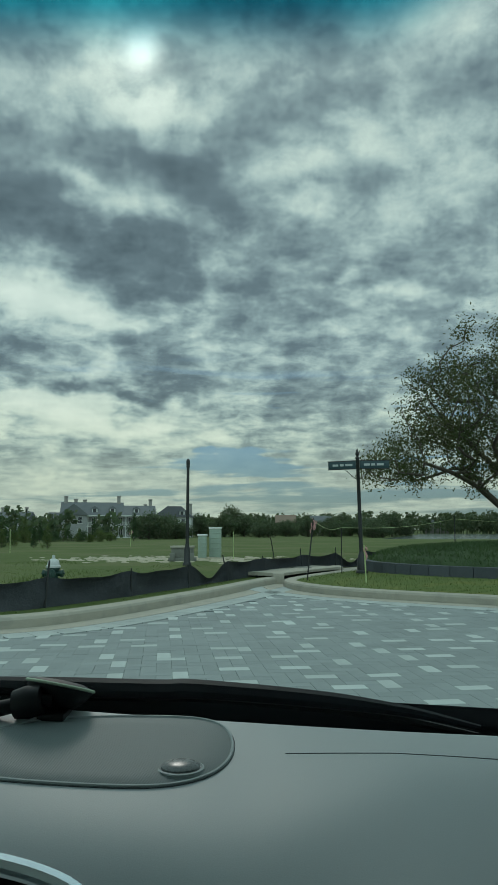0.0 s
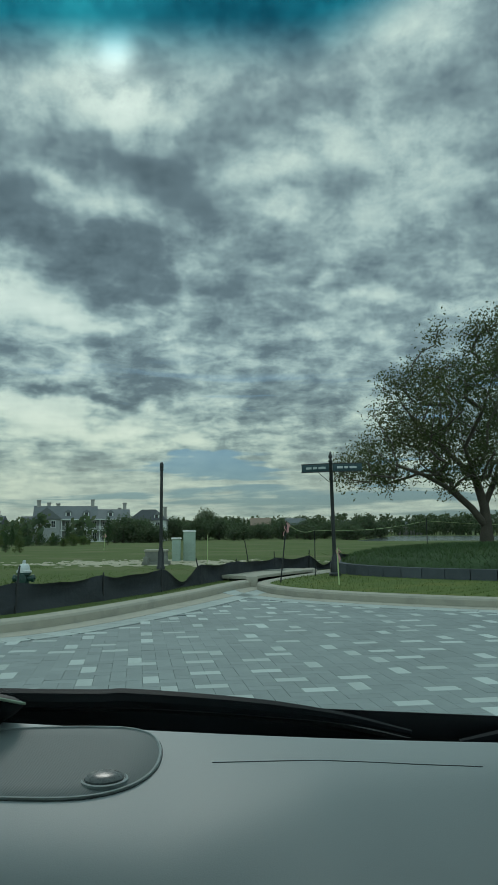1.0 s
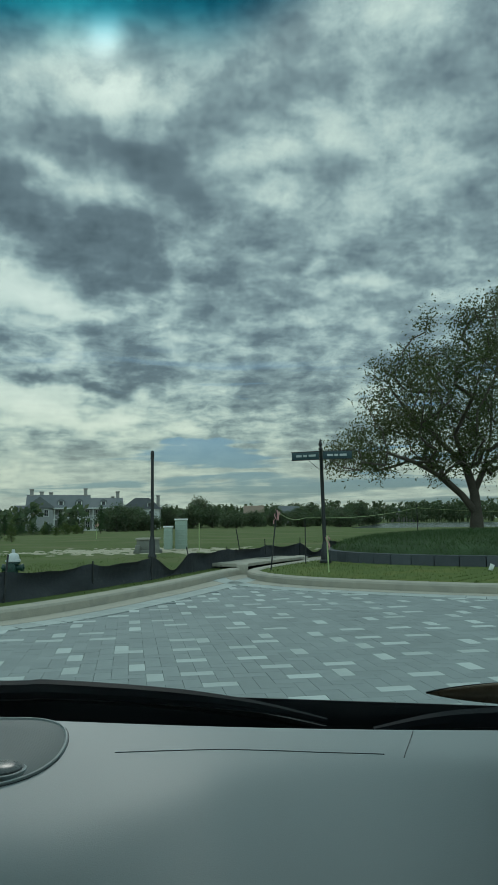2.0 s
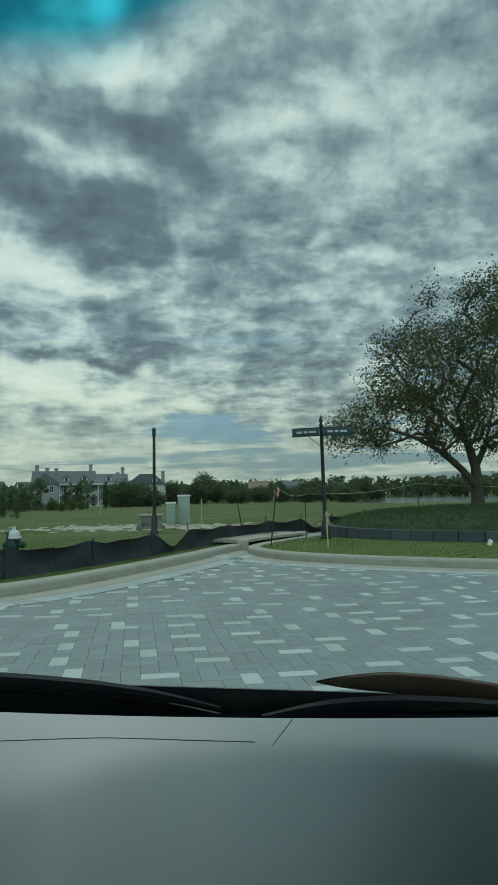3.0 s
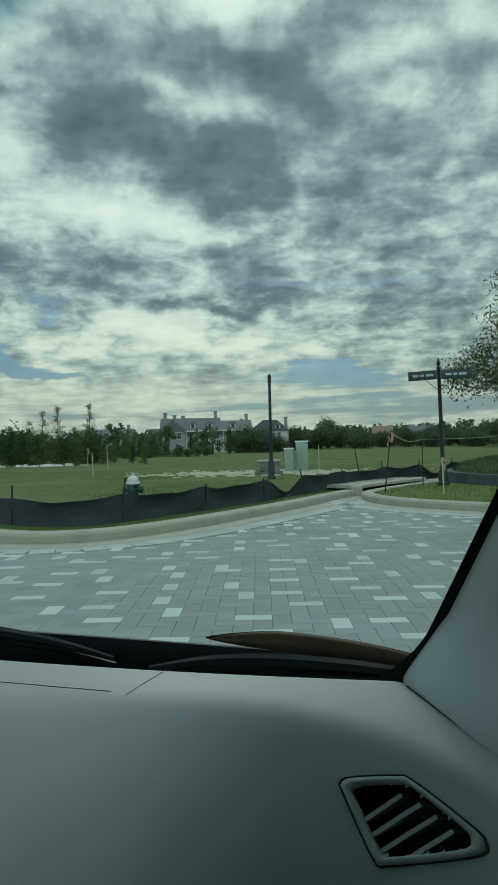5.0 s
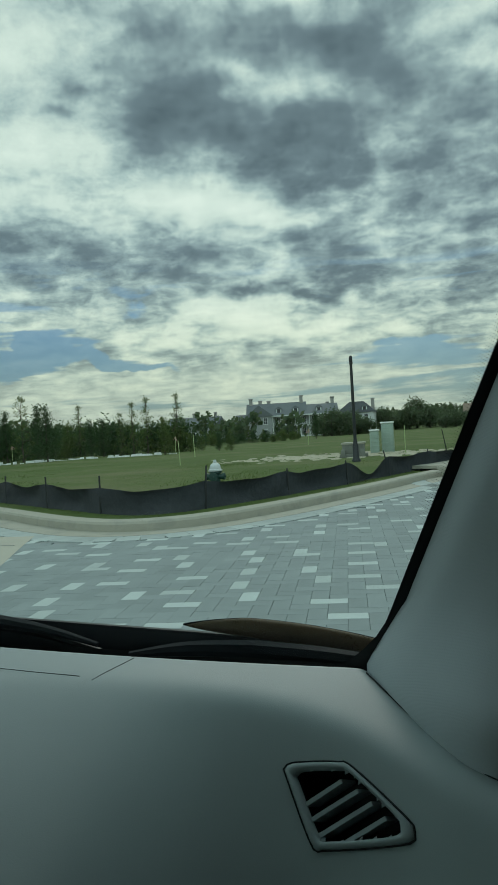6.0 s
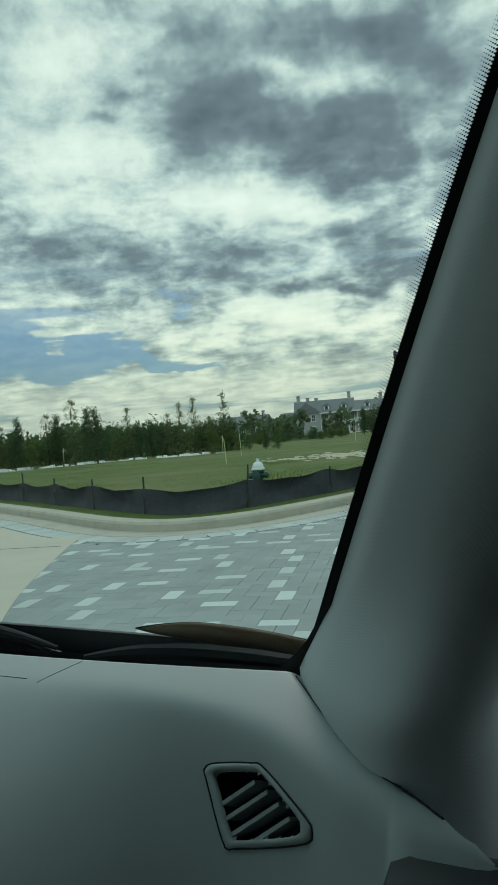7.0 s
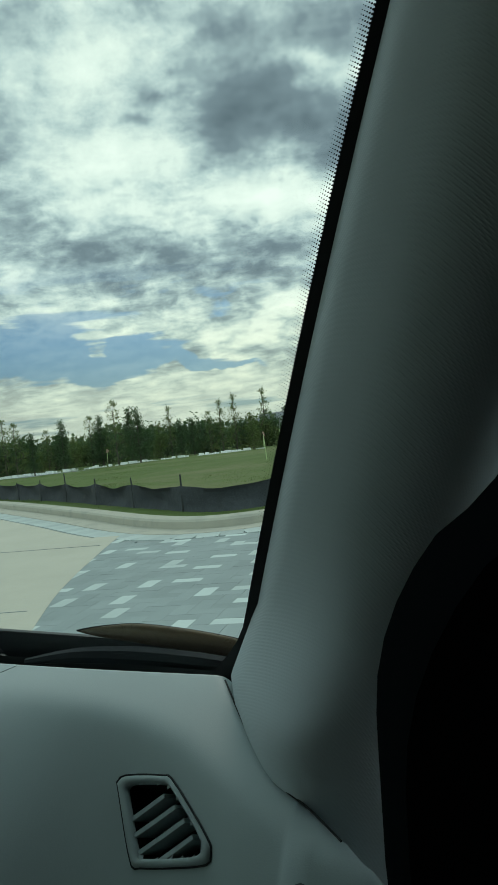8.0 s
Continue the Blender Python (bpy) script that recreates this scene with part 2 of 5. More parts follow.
def weave(m, size, strength):
    """Fine crossed ribs as relief, for cloth and perforated covers."""
    k = Nodes(m.node_tree)
    at = k.node("ShaderNodeTexCoord").outputs["Object"]
    waves = []
    for turn in (0.7, -0.9):
        spin = k.node("ShaderNodeMapping")
        spin.inputs["Rotation"].default_value = (turn, turn * 0.5, turn)
        k.put(spin.inputs["Vector"], at)
        wave = k.node("ShaderNodeTexWave")
        wave.inputs["Scale"].default_value = 0.314 / size
        k.put(wave.inputs["Vector"], spin.outputs[0])
        waves.append(wave.outputs["Fac"])
    rib = k.math("MULTIPLY", *waves)
    b = k.node("ShaderNodeBump")
    b.inputs["Strength"].default_value, b.inputs["Distance"].default_value = strength, size * 0.4
    k.put(b.inputs["Height"], rib)
    k.put(m.node_tree.nodes["Principled BSDF"].inputs["Normal"], b.outputs[0])


def clear_glass(name, color=(0.93, 0.98, 0.96), rough=0.0):
    m = bpy.data.materials.new(name)
    m.use_nodes = True
    k = Nodes(m.node_tree)
    m.node_tree.nodes.remove(m.node_tree.nodes["Principled BSDF"])
    pane, shine, both = k.node("ShaderNodeBsdfTransparent"), k.node("ShaderNodeBsdfGlossy"), k.node("ShaderNodeMixShader")
    pane.inputs[0].default_value, shine.inputs["Roughness"].default_value = (*color, 1), rough
    k.put(both.inputs[0], 0.015)
    k.put(both.inputs[1], pane.outputs[0])
    k.put(both.inputs[2], shine.outputs[0])
    k.put(m.node_tree.nodes["Material Output"].inputs[0], both.outputs[0])
    return m, k, pane


GRASS = surface("field_grass", (0.085, 0.118, 0.036), 0.9, vary=0.45, grain=5.0, patch=0.16, bump=0.6, depth=0.08, spec=0.1, tint=(0.115, 0.118, 0.055))
LAWN = surface("lawn", (0.10, 0.138, 0.042), 0.9, vary=0.4, grain=24.0, patch=1.2, bump=0.7, depth=0.03, spec=0.1, tint=(0.12, 0.135, 0.04))
MOUND = surface("mound_grass", (0.055, 0.085, 0.042), 0.9, vary=0.45, grain=14.0, patch=1.5, bump=0.8, depth=0.05, spec=0.1)
BLADES = leaf_surface("grass_blades", (0.095, 0.135, 0.045), (0.14, 0.145, 0.065))
SOIL = surface("bedding", (0.20, 0.22, 0.215), 0.9, vary=0.3, grain=20, patch=1.0)
CONCRETE = surface("kerb_concrete", (0.36, 0.34, 0.28), 0.85, vary=0.28, grain=60.0, patch=2.5, bump=0.2, depth=0.004, spec=0.25, tint=(0.27, 0.26, 0.22))
SLAB = surface("slab_concrete", (0.40, 0.375, 0.31), 0.85, vary=0.16, grain=50.0, patch=0.7, bump=0.12, depth=0.004, spec=0.25)
PAVER = surface("grey_paver", (0.215, 0.248, 0.246), 0.8, vary=0.22, grain=70.0, patch=0.8, bump=0.2, depth=0.003, spec=0.25, random_shade=0.07)
PAVER_LIGHT = surface("light_paver", (0.40, 0.445, 0.43), 0.8, vary=0.2, grain=70.0, patch=0.8, bump=0.2, depth=0.003, spec=0.25, random_shade=0.12)
PAVERS = surface("grey_pavers", (0.215, 0.248, 0.246), 0.8, vary=0.22, grain=70.0, patch=0.8, bump=0.2, depth=0.003, spec=0.25, random_shade=0.07, island=True)
PAVERS_LIGHT = surface("light_pavers", (0.40, 0.445, 0.43), 0.8, vary=0.2, grain=70.0, patch=0.8, bump=0.2, depth=0.003, spec=0.25, random_shade=0.12, island=True)
BORDER = surface("border_paver", (0.34, 0.375, 0.36), 0.8, vary=0.2, grain=60.0, patch=1.0, bump=0.2, depth=0.003, spec=0.25, random_shade=0.10)
WALL_BLOCK = surface("planter_block", (0.08, 0.09, 0.10), 0.85, vary=0.25, grain=50.0, patch=3.0, bump=0.3, depth=0.004, spec=0.2, random_shade=0.15)
FABRIC = surface("silt_fabric", (0.066, 0.074, 0.084), 0.55, vary=0.5, grain=9.0, patch=1.2, bump=0.6, depth=0.03, spec=0.4)
STAKE_DARK = surface("dark_stake", (0.02, 0.022, 0.022), 0.7)
STAKE_WOOD = surface("bare_lath", (0.42, 0.5, 0.24), 0.85, vary=0.3, grain=60)
RIBBON = surface("faded_pink_ribbon", (0.50, 0.26, 0.25), 0.7, vary=0.3, grain=30)
WHITE = surface("white_plastic", (0.75, 0.76, 0.74), 0.6, vary=0.1, grain=20)
POLE_BLACK = surface("black_powder_coat", (0.012, 0.015, 0.016), 0.42, vary=0.3, grain=30, bump=0.05)
SIGN_FACE = surface("sign_green_blue", (0.012, 0.045, 0.055), 0.4, vary=0.1, grain=20, bump=0)
SIGN_WHITE = surface("sign_lettering", (0.38, 0.42, 0.42), 0.5, vary=0.1, grain=40, bump=0)
UTILITY_GREEN = surface("utility_green", (0.30, 0.38, 0.32), 0.6, vary=0.2, grain=12, patch=2)
UTILITY_GREY = surface("utility_grey", (0.17, 0.175, 0.15), 0.7, vary=0.3, grain=12, patch=2)
HYDRANT_GREEN = surface("hydrant_green", (0.012, 0.05, 0.04), 0.4, vary=0.2, grain=20)
HYDRANT_WHITE = surface("hydrant_silver", (0.52, 0.55, 0.54), 0.4, vary=0.12, grain=20)
BARK = surface("bark", (0.085, 0.075, 0.06), 0.9, vary=0.4, grain=22.0, patch=3.0, bump=0.8, depth=0.03, spec=0.1)
LEAF = leaf_surface("oak_leaves", (0.055, 0.072, 0.030), (0.085, 0.075, 0.035))
LEAF_YOUNG = leaf_surface("young_leaves", (0.075, 0.11, 0.038), (0.14, 0.12, 0.045))
LEAF_DARK = leaf_surface("dark_leaves", (0.042, 0.075, 0.035), (0.065, 0.09, 0.035))
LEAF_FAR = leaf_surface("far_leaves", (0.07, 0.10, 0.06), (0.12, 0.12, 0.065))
WATER = surface("lake_water", (0.10, 0.13, 0.13), 0.12, vary=0.1, grain=2, patch=0.1, bump=0.05, spec=0.8)
SIDING = surface("grey_siding", (0.29, 0.30, 0.295), 0.8, vary=0.12, grain=4, patch=0.4)
ROOFING = surface("slate_roof", (0.13, 0.14, 0.145), 0.8, vary=0.2, grain=5, patch=0.5)
ROOF_DARK = surface("dark_roof", (0.06, 0.065, 0.07), 0.8, vary=0.2, grain=5, patch=0.5)
BRICK = surface("pale_brick", (0.30, 0.29, 0.27), 0.85, vary=0.2, grain=8, patch=1)
TRIM_PAINT = surface("white_paint", (0.58, 0.59, 0.575), 0.6, vary=0.08, grain=5)
PANE = surface("dark_pane", (0.03, 0.035, 0.04), 0.15, vary=0.1, grain=1, bump=0)
PLASTIC = surface("dash_plastic", (0.37, 0.43, 0.435), 0.5, vary=0.05, grain=900.0, patch=6.0, bump=0.25, depth=0.0006, spec=0.5)
PLASTIC_DARK = surface("dark_plastic", (0.11, 0.12, 0.12), 0.6, vary=0.06, grain=900.0, patch=6.0, bump=0.2, depth=0.0005, spec=0.35)
TRIM_CLOTH = surface("pillar_trim", (0.57, 0.62, 0.65), 0.75, vary=0.06, grain=700.0, patch=5.0, bump=0.3, depth=0.0005, spec=0.3)
BLACK = surface("black_rubber", (0.008, 0.009, 0.010), 0.5, vary=0.2, grain=200, bump=0.05, depth=0.0005, spec=0.3)
COWL = surface("cowl_plastic", (0.008, 0.010, 0.013), 0.5, vary=0.2, grain=300, patch=20, bump=0.1, depth=0.0005, spec=0.2)
# roof lining out of view, made pale to bounce light onto the dashboard
HEADLINER = surface("headliner", (0.58, 0.59, 0.57), 0.95, vary=0.06, grain=300, bump=0.1, depth=0.001, spec=0.1)
CABIN_GREY = surface("cabin_grey", (0.12, 0.122, 0.12), 0.9, vary=0.1, grain=200, bump=0.1, depth=0.001, spec=0.1)
# near-black, so the panel by the pillar and unseen lining read as shade
CABIN = surface("shade_black_lining", (0.005, 0.006, 0.007), 0.95, vary=0.1, grain=200, bump=0.1, depth=0.001, spec=0.0)
CHROME = surface("chrome", (0.62, 0.66, 0.68), 0.22, metal=1.0, vary=0.05, grain=50, bump=0)
PAINT = surface("brown_car_paint", (0.15, 0.10, 0.06), 0.3, metal=0.3, vary=0.3, grain=400, patch=14, bump=0, coat=0.15)
TYRE = surface("tyre", (0.02, 0.02, 0.02), 0.85, vary=0.2, grain=60)
GRILLE = surface("speaker_mesh", (0.165, 0.205, 0.205), 0.6, vary=0.1, grain=600, bump=0.2, depth=0.0005)
SENSOR = surface("sensor_dome", (0.13, 0.15, 0.15), 0.28, vary=0.03, grain=300, bump=0, spec=0.4)

weave(GRILLE, 0.0013, 0.3)
weave(TRIM_CLOTH, 0.0022, 0.16)


# ---- building helpers ----
def part(name, bm, material, parent=None, label="", smooth=0.7):
    """Links a bmesh as one mesh object, under a thing or a part when one is given."""
    me = bpy.data.meshes.new(name)
    bmesh.ops.recalc_face_normals(bm, faces=bm.faces)
    bm.to_mesh(me)
    bm.free()
    me.materials.append(material)
    if smooth:
        me.polygons.foreach_set("use_smooth", [True] * len(me.polygons))
        me.set_sharp_from_angle(angle=smooth)
    ob = new(name, me)
    if parent is not None:
        ob.parent = parent
    if label:
        ob["label"] = label
    return ob


def thing(name, label, category, at=(0, 0, 0), group="", kind=""):
    ob = new(name)
    ob.matrix_world = Matrix.Translation(at)
    ob.empty_display_size = 0.1
    return tagged(ob, label, category, group, kind)


def block(bm, lo, hi, bevel=0.0, turn=None):
    made = bmesh.ops.create_cube(bm, size=1)["verts"]
    for v in made:
        v.co = Vector([lo[i] + (v.co[i] + 0.5) * (hi[i] - lo[i]) for i in range(3)])
    if bevel:
        edges = list({e for v in made for e in v.link_edges})
        made = list({v for f in bmesh.ops.bevel(bm, geom=edges, offset=bevel, segments=2, affect="EDGES", profile=0.5)["faces"] for v in f.verts} | {v for v in made if v.is_valid})
    if turn is not None:
        bmesh.ops.transform(bm, matrix=turn, verts=[v for v in made if v.is_valid])
    return bm


def loft(bm, rings, closed=True, caps=True):
    """Skin over rings of points."""
    rows = [[bm.verts.new(p) for p in ring] for ring in rings]
    n = len(rows[0])
    for a, b in zip(rows, rows[1:]):
        for i in range(n if closed else n - 1):
            j = (i + 1) % n
            bm.faces.new((a[i], a[j], b[j], b[i]))
    if closed and caps:
        bm.faces.new(rows[0][::-1])
        bm.faces.new(rows[-1])
    return bm


def turned(bm, profile, at=(0, 0, 0), sides=16):
    """A turned shape about a vertical axis; profile: (radius, height)."""
    c = Vector(at)
    return loft(bm, [[c + Vector((r * math.cos(2 * math.pi * i / sides), r * math.sin(2 * math.pi * i / sides), h)) for i in range(sides)] for r, h in profile])


def tube(bm, points, radii, sides=8):
    """A tube along points, with a radius at each."""
    pts = [Vector(p) for p in points]
    radii = radii if isinstance(radii, (list, tuple)) else [radii] * len(pts)
    rings, side = [], None
    for i, p in enumerate(pts):
        d = (pts[min(i + 1, len(pts) - 1)] - pts[max(i - 1, 0)]).normalized()
        ref = Vector((0, 0, 1)) if abs(d.z) < 0.9 else Vector((1, 0, 0))
        side = d.cross(ref).normalized() if side is None else (side - d * side.dot(d)).normalized()
        other = d.cross(side)
        rings.append([p + (side * math.cos(2 * math.pi * k / sides) + other * math.sin(2 * math.pi * k / sides)) * radii[i] for k in range(sides)])
    return loft(bm, rings)


def smooth_line(points, step=0.4):
    """A Catmull-Rom line through points, with even steps."""
    p = [np.array(q, float) for q in points]
    p = [2 * p[0] - p[1], *p, 2 * p[-1] - p[-2]]
    fine = []
    for a, b, c, d in zip(p, p[1:], p[2:], p[3:]):
        for s in np.linspace(0, 1, 24, endpoint=False):
            fine.append(0.5 * (2 * b + (c - a) * s + (2 * a - 5 * b + 4 * c - d) * s ** 2 + (3 * b - a - 3 * c + d) * s ** 3))
    fine = np.array(fine + [p[-2]])
    run = np.concatenate([[0], np.cumsum(np.linalg.norm(np.diff(fine, axis=0), axis=1))])
    at = np.linspace(0, run[-1], max(2, int(run[-1] / step)))
    return np.stack([np.interp(at, run, fine[:, i]) for i in range(fine.shape[1])], 1)


def offset_line(line, d):
    """The line moved d to its left."""
    t = np.gradient(line, axis=0)
    t /= np.linalg.norm(t, axis=1)[:, None]
    return line + d * np.stack([-t[:, 1], t[:, 0]], 1)


def sweep(bm, line, profile, closed_profile=True):
    """A profile (offset to the left, height) along a line in the plan."""
    rails = [offset_line(line, o) for o, h in profile]
    rings = [[Vector((rails[k][i][0], rails[k][i][1], profile[k][1])) for k in range(len(profile))] for i in range(len(line))]
    return loft(bm, rings, closed=closed_profile)


def distance_to(line, xy):
    """Signed distance of points to a line, positive on its left."""
    a, b = line[:-1], line[1:]
    d = b - a
    s = np.clip(((xy[:, None] - a) * d).sum(2) / (d * d).sum(1), 0, 1)
    off = xy[:, None] - (a + s[..., None] * d)
    dist = np.linalg.norm(off, axis=2)
    k = dist.argmin(1)
    i = np.arange(len(xy))
    cross = d[k][:, 0] * off[i, k][:, 1] - d[k][:, 1] * off[i, k][:, 0]
    return dist[i, k] * np.sign(cross)


def leaves(bm, spots, size, per, spread, rng, flat_to=None):
    """Clusters of small leaves round spots."""
    for s in spots:
        for _ in range(per):
            p = Vector(s) + Vector([rng.gauss(0, spread) for _ in range(3)])
            n = Vector([rng.gauss(0, 1) for _ in range(3)]).normalized()
            u = n.orthogonal().normalized()
            u.rotate(Matrix.Rotation(rng.uniform(0, 6.28), 3, n))
            v = n.cross(u)
            k = size * rng.uniform(0.6, 1.3)
            a, b, c, d = p - u * k, p + v * k * 0.45, p + u * k, p - v * k * 0.45
            bm.faces.new([bm.verts.new(q) for q in (a, b, c, d)])
    return bm


def tree_parts(rng, targets, stems, thick=0.02):
    """Grows limbs from the stems to each target. Returns the wood as a bmesh."""
    nodes, parent = [], []
    for stem in stems:
        last = -1
        for p in stem:
            hit = next((i for i, q in enumerate(nodes) if (q - Vector(p)).length < 1e-4), None)
            if hit is None:
                nodes.append(Vector(p))
                parent.append(last)
                hit = len(nodes) - 1
            last = hit
    fixed = len(nodes)
    base = nodes[0]
    twigs = []
    for t in sorted(targets, key=lambda q: (q - nodes[min(2, fixed - 1)]).length):
        best = min(range(1, len(nodes)), key=lambda i: (nodes[i] - t).length + 0.25 * max(0, nodes[i].z - t.z + 0.2) * 3)
        a = nodes[best]
        reach = (t - a).length
        last = best
        steps = max(1, int(reach / 0.55))
        for i in range(1, steps + 1):
            s = i / steps
            p = a.lerp(t, s) + Vector((rng.gauss(0, 0.04), rng.gauss(0, 0.04), 0.12 * reach * math.sin(math.pi * s))) * (1 if i < steps else 0)
            nodes.append(p)
            parent.append(last)
            last = len(nodes) - 1
        twigs.append(last)
    load = [0.0] * len(nodes)
    for i in twigs:
        load[i] += thick ** 2.2
    for i in range(len(nodes) - 1, 0, -1):
        load[parent[i]] += max(load[i], thick ** 2.2 * 0.3)
    size = [l ** (1 / 2.2) for l in load]
    kids = [[] for _ in nodes]
    for i in range(1, len(nodes)):
        if parent[i] >= 0:
            kids[parent[i]].append(i)
    bm = bmesh.new()
    # follow the thickest child from each fork
    starts = [(0, None)]
    while starts:
        i, before = starts.pop()
        chain = [before, i] if before is not None else [i]
        while kids[i]:
            order = sorted(kids[i], key=lambda j: -size[j])
            starts += [(j, i) for j in order[1:]]
            i = order[0]
            chain.append(i)
        if len(chain) > 1:
            radii = [size[j] for j in chain]
            if before is not None:
                radii[0] = min(radii[0], radii[1] * 1.15)
            if chain[0] == 0:
                radii[0] *= 1.45
            tube(bm, [nodes[j] for j in chain], radii, 8 if radii[0] > 0.08 else 5)
    return bm


# ---- ground, road and kerbs ----
FAR_KERB = smooth_line([(-44, 34), (-26, 23.6), (-14, 16.0), (-8.2, 12.0), (-5.3, 9.9), (-3.9, 9.3), (-2.9, 9.7), (-2.2, 10.65), (-1.5, 12.0), (-0.45, 14.4), (0.6, 17.1), (2.4, 20.2), (5.2, 24), (9, 27.5), (16, 31.5), (40, 38)], 0.4)
ISLAND = smooth_line([(20, 27), (13, 27.2), (8, 26), (4.6, 23.3), (2.4, 20.0), (1.1, 17.6), (0.8, 16.2), (1.45, 14.6), (3.0, 13.2), (5.4, 11.9), (9, 10.9), (20, 10.4)], 0.4)
SLAB_EDGE = smooth_line([(-5.1, 9.0), (-4.6, 7.8), (-3.6, 5.6), (-2.5, 3.6), (-1.8, 1.8), (-1.6, 0), (-1.8, -3), (-1.8, -8), (-1.8, -18), (-1.8, -30)], 0.4)


def field_height(r):
    return float(np.interp(r, [0, 12, 40, 60, 90, 190, 2000], [0.13, 0.13, 0.06, -0.06, -0.25, -1.2, -1.2]))


bm = bmesh.new()
rings = []
for r in (0.5, 8, 20, 36, 60, 110, 200, 500, 1100, 2400):
    z = float(np.interp(r, [0, 36, 60, 200, 2400], [-0.05, -0.05, -0.3, -1.6, -1.8]))
    rings.append([Vector((r * math.sin(a), r * math.cos(a), z)) for a in np.linspace(0, 2 * math.pi, 97)[:-1]])
loft(bm, rings, caps=False)
bm.faces.new(bm.verts[:96])
tagged(part("ground", bm, GRASS), "grassy ground under and round the road, out to the horizon", "ground", kind="structure")

bm = bmesh.new()
block(bm, (-44, -30, -0.30), (44, 40, -0.012))
road_bed = tagged(part("road", bm, SOIL, smooth=0), "grey paved road through a roundabout junction, with light pavers scattered in it", "road", kind="structure")

bm = bmesh.new()
inner = offset_line(FAR_KERB, 0.27)
rails = []
for k in range(26):
    s = (k / 25) ** 2.6
    ring = []
    for x, y in inner:
        r0 = math.hypot(x, y)
        r = r0 + 0.02 + s * (420 - r0)
        z = field_height(r) + 0.05 * noise.noise(Vector((x * r / r0 * 0.15, y * r / r0 * 0.15, 0))) * min(1, (r - r0) / 2)
        ring.append(Vector((x / r0 * r, y / r0 * r, z)))
    rails.append(ring)
loft(bm, rails, closed=False)
field = tagged(part("grass_field", bm, GRASS, smooth=3), "wide mown green field with drier patches", "field", kind="structure")

KERB = [(0.0, -0.06), (0.0, 0.10), (0.02, 0.135), (0.06, 0.15), (0.26, 0.15), (0.30, 0.12), (0.30, -0.06)]
GUTTER = [(-0.48, -0.06), (-0.48, 0.004), (-0.002, -0.006), (-0.002, -0.06)]
INLET = (0.7, 2.6)
open_at = [i for i, p in enumerate(FAR_KERB) if INLET[0] < p[0] < INLET[1]]
for name, line in (("kerb_far_1", FAR_KERB[:open_at[0] + 1]), ("kerb_far_2", FAR_KERB[open_at[-1]:]), ("kerb_island", ISLAND)):
    bm = bmesh.new()
    sweep(bm, line, KERB)
    kerb = tagged(part(name, bm, CONCRETE, smooth=0.5), "weathered beige concrete kerb with a rounded edge", "kerb", kind="structure")
for name, line in (("gutter_far", FAR_KERB), ("gutter_island", ISLAND)):
    bm = bmesh.new()
    sweep(bm, line, GUTTER)
    tagged(part(name, bm, CONCRETE, smooth=0.5), "pale concrete gutter strip along the kerb", "gutter", kind="structure")

# storm drain in the far kerb
drain = thing("storm_drain", "concrete kerb inlet with a dark open slot", "storm drain", kind="structure")
mouth = FAR_KERB[open_at[0]:open_at[-1] + 1]
bm = bmesh.new()
sweep(bm, mouth, [(-0.05, 0.17), (-0.05, 0.235), (0.0, 0.25), (1.2, 0.25), (1.2, 0.10), (0.9, 0.17)])
part("top_slab", bm, CONCRETE, drain, smooth=0.5)
# inner wall in black: the slot's shade is put into its colour
bm = bmesh.new()
sweep(bm, mouth, [(0.55, -0.05), (0.55, 0.2), (0.62, 0.2), (0.62, -0.05)])
part("slot_shade_wall", bm, BLACK, drain, "wall blackened to give the slot its shade")
for end in (mouth[0], mouth[-1]):
    bm = bmesh.new()
    block(bm, (end[0] - 0.14, end[1] - 0.1, -0.05), (end[0] + 0.14, end[1] + 0.7, 0.24), 0.02)
    part("end_block", bm, CONCRETE, drain)
bm = bmesh.new()
mid = mouth[len(mouth) // 2]
turned(bm, [(0.0, 0.251), (0.30, 0.251), (0.30, 0.262), (0.27, 0.266), (0.0, 0.266)], (mid[0] - 0.25, mid[1] + 0.62, 0), 20)
part("manhole_cover", bm, UTILITY_GREY, drain, "round iron cover")

# concrete apron road, with joints between the slabs
bm = bmesh.new()
edge = [Vector((x, y, 0.006)) for x, y in SLAB_EDGE]
far_side = offset_line(FAR_KERB, -0.95)
far_side = far_side[(far_side[:, 0] < -5.2) & (far_side[:, 0] > -38)]
outline = [Vector((x, y, 0.006)) for x, y in far_side] + edge + [Vector((-38, -30, 0.006))]
bm.faces.new([bm.verts.new(p) for p in outline])
grown = bmesh.ops.extrude_face_region(bm, geom=bm.faces[:])
bmesh.ops.translate(bm, verts=[v for v in grown["geom"] if isinstance(v, bmesh.types.BMVert)], vec=(0, 0, -0.2))
bmesh.ops.triangulate(bm, faces=[f for f in bm.faces if len(f.verts) > 4])
apron = tagged(part("concrete_road", bm, SLAB, smooth=0), "smooth beige concrete roadway joining the paved junction", "road", kind="structure")
for a, b in (((-4.9, 8.2), (-14, 7.0)), ((-3.4, 4.9), (-13, 2.6)), ((-9.8, 10.2), (-9.0, 0.5))):
    bm = bmesh.new()
    sweep(bm, smooth_line([a, b], 1.0), [(-0.006, 0.004), (-0.006, 0.0105), (0.006, 0.0105), (0.006, 0.004)])
    part("joint", bm, SOIL, apron)

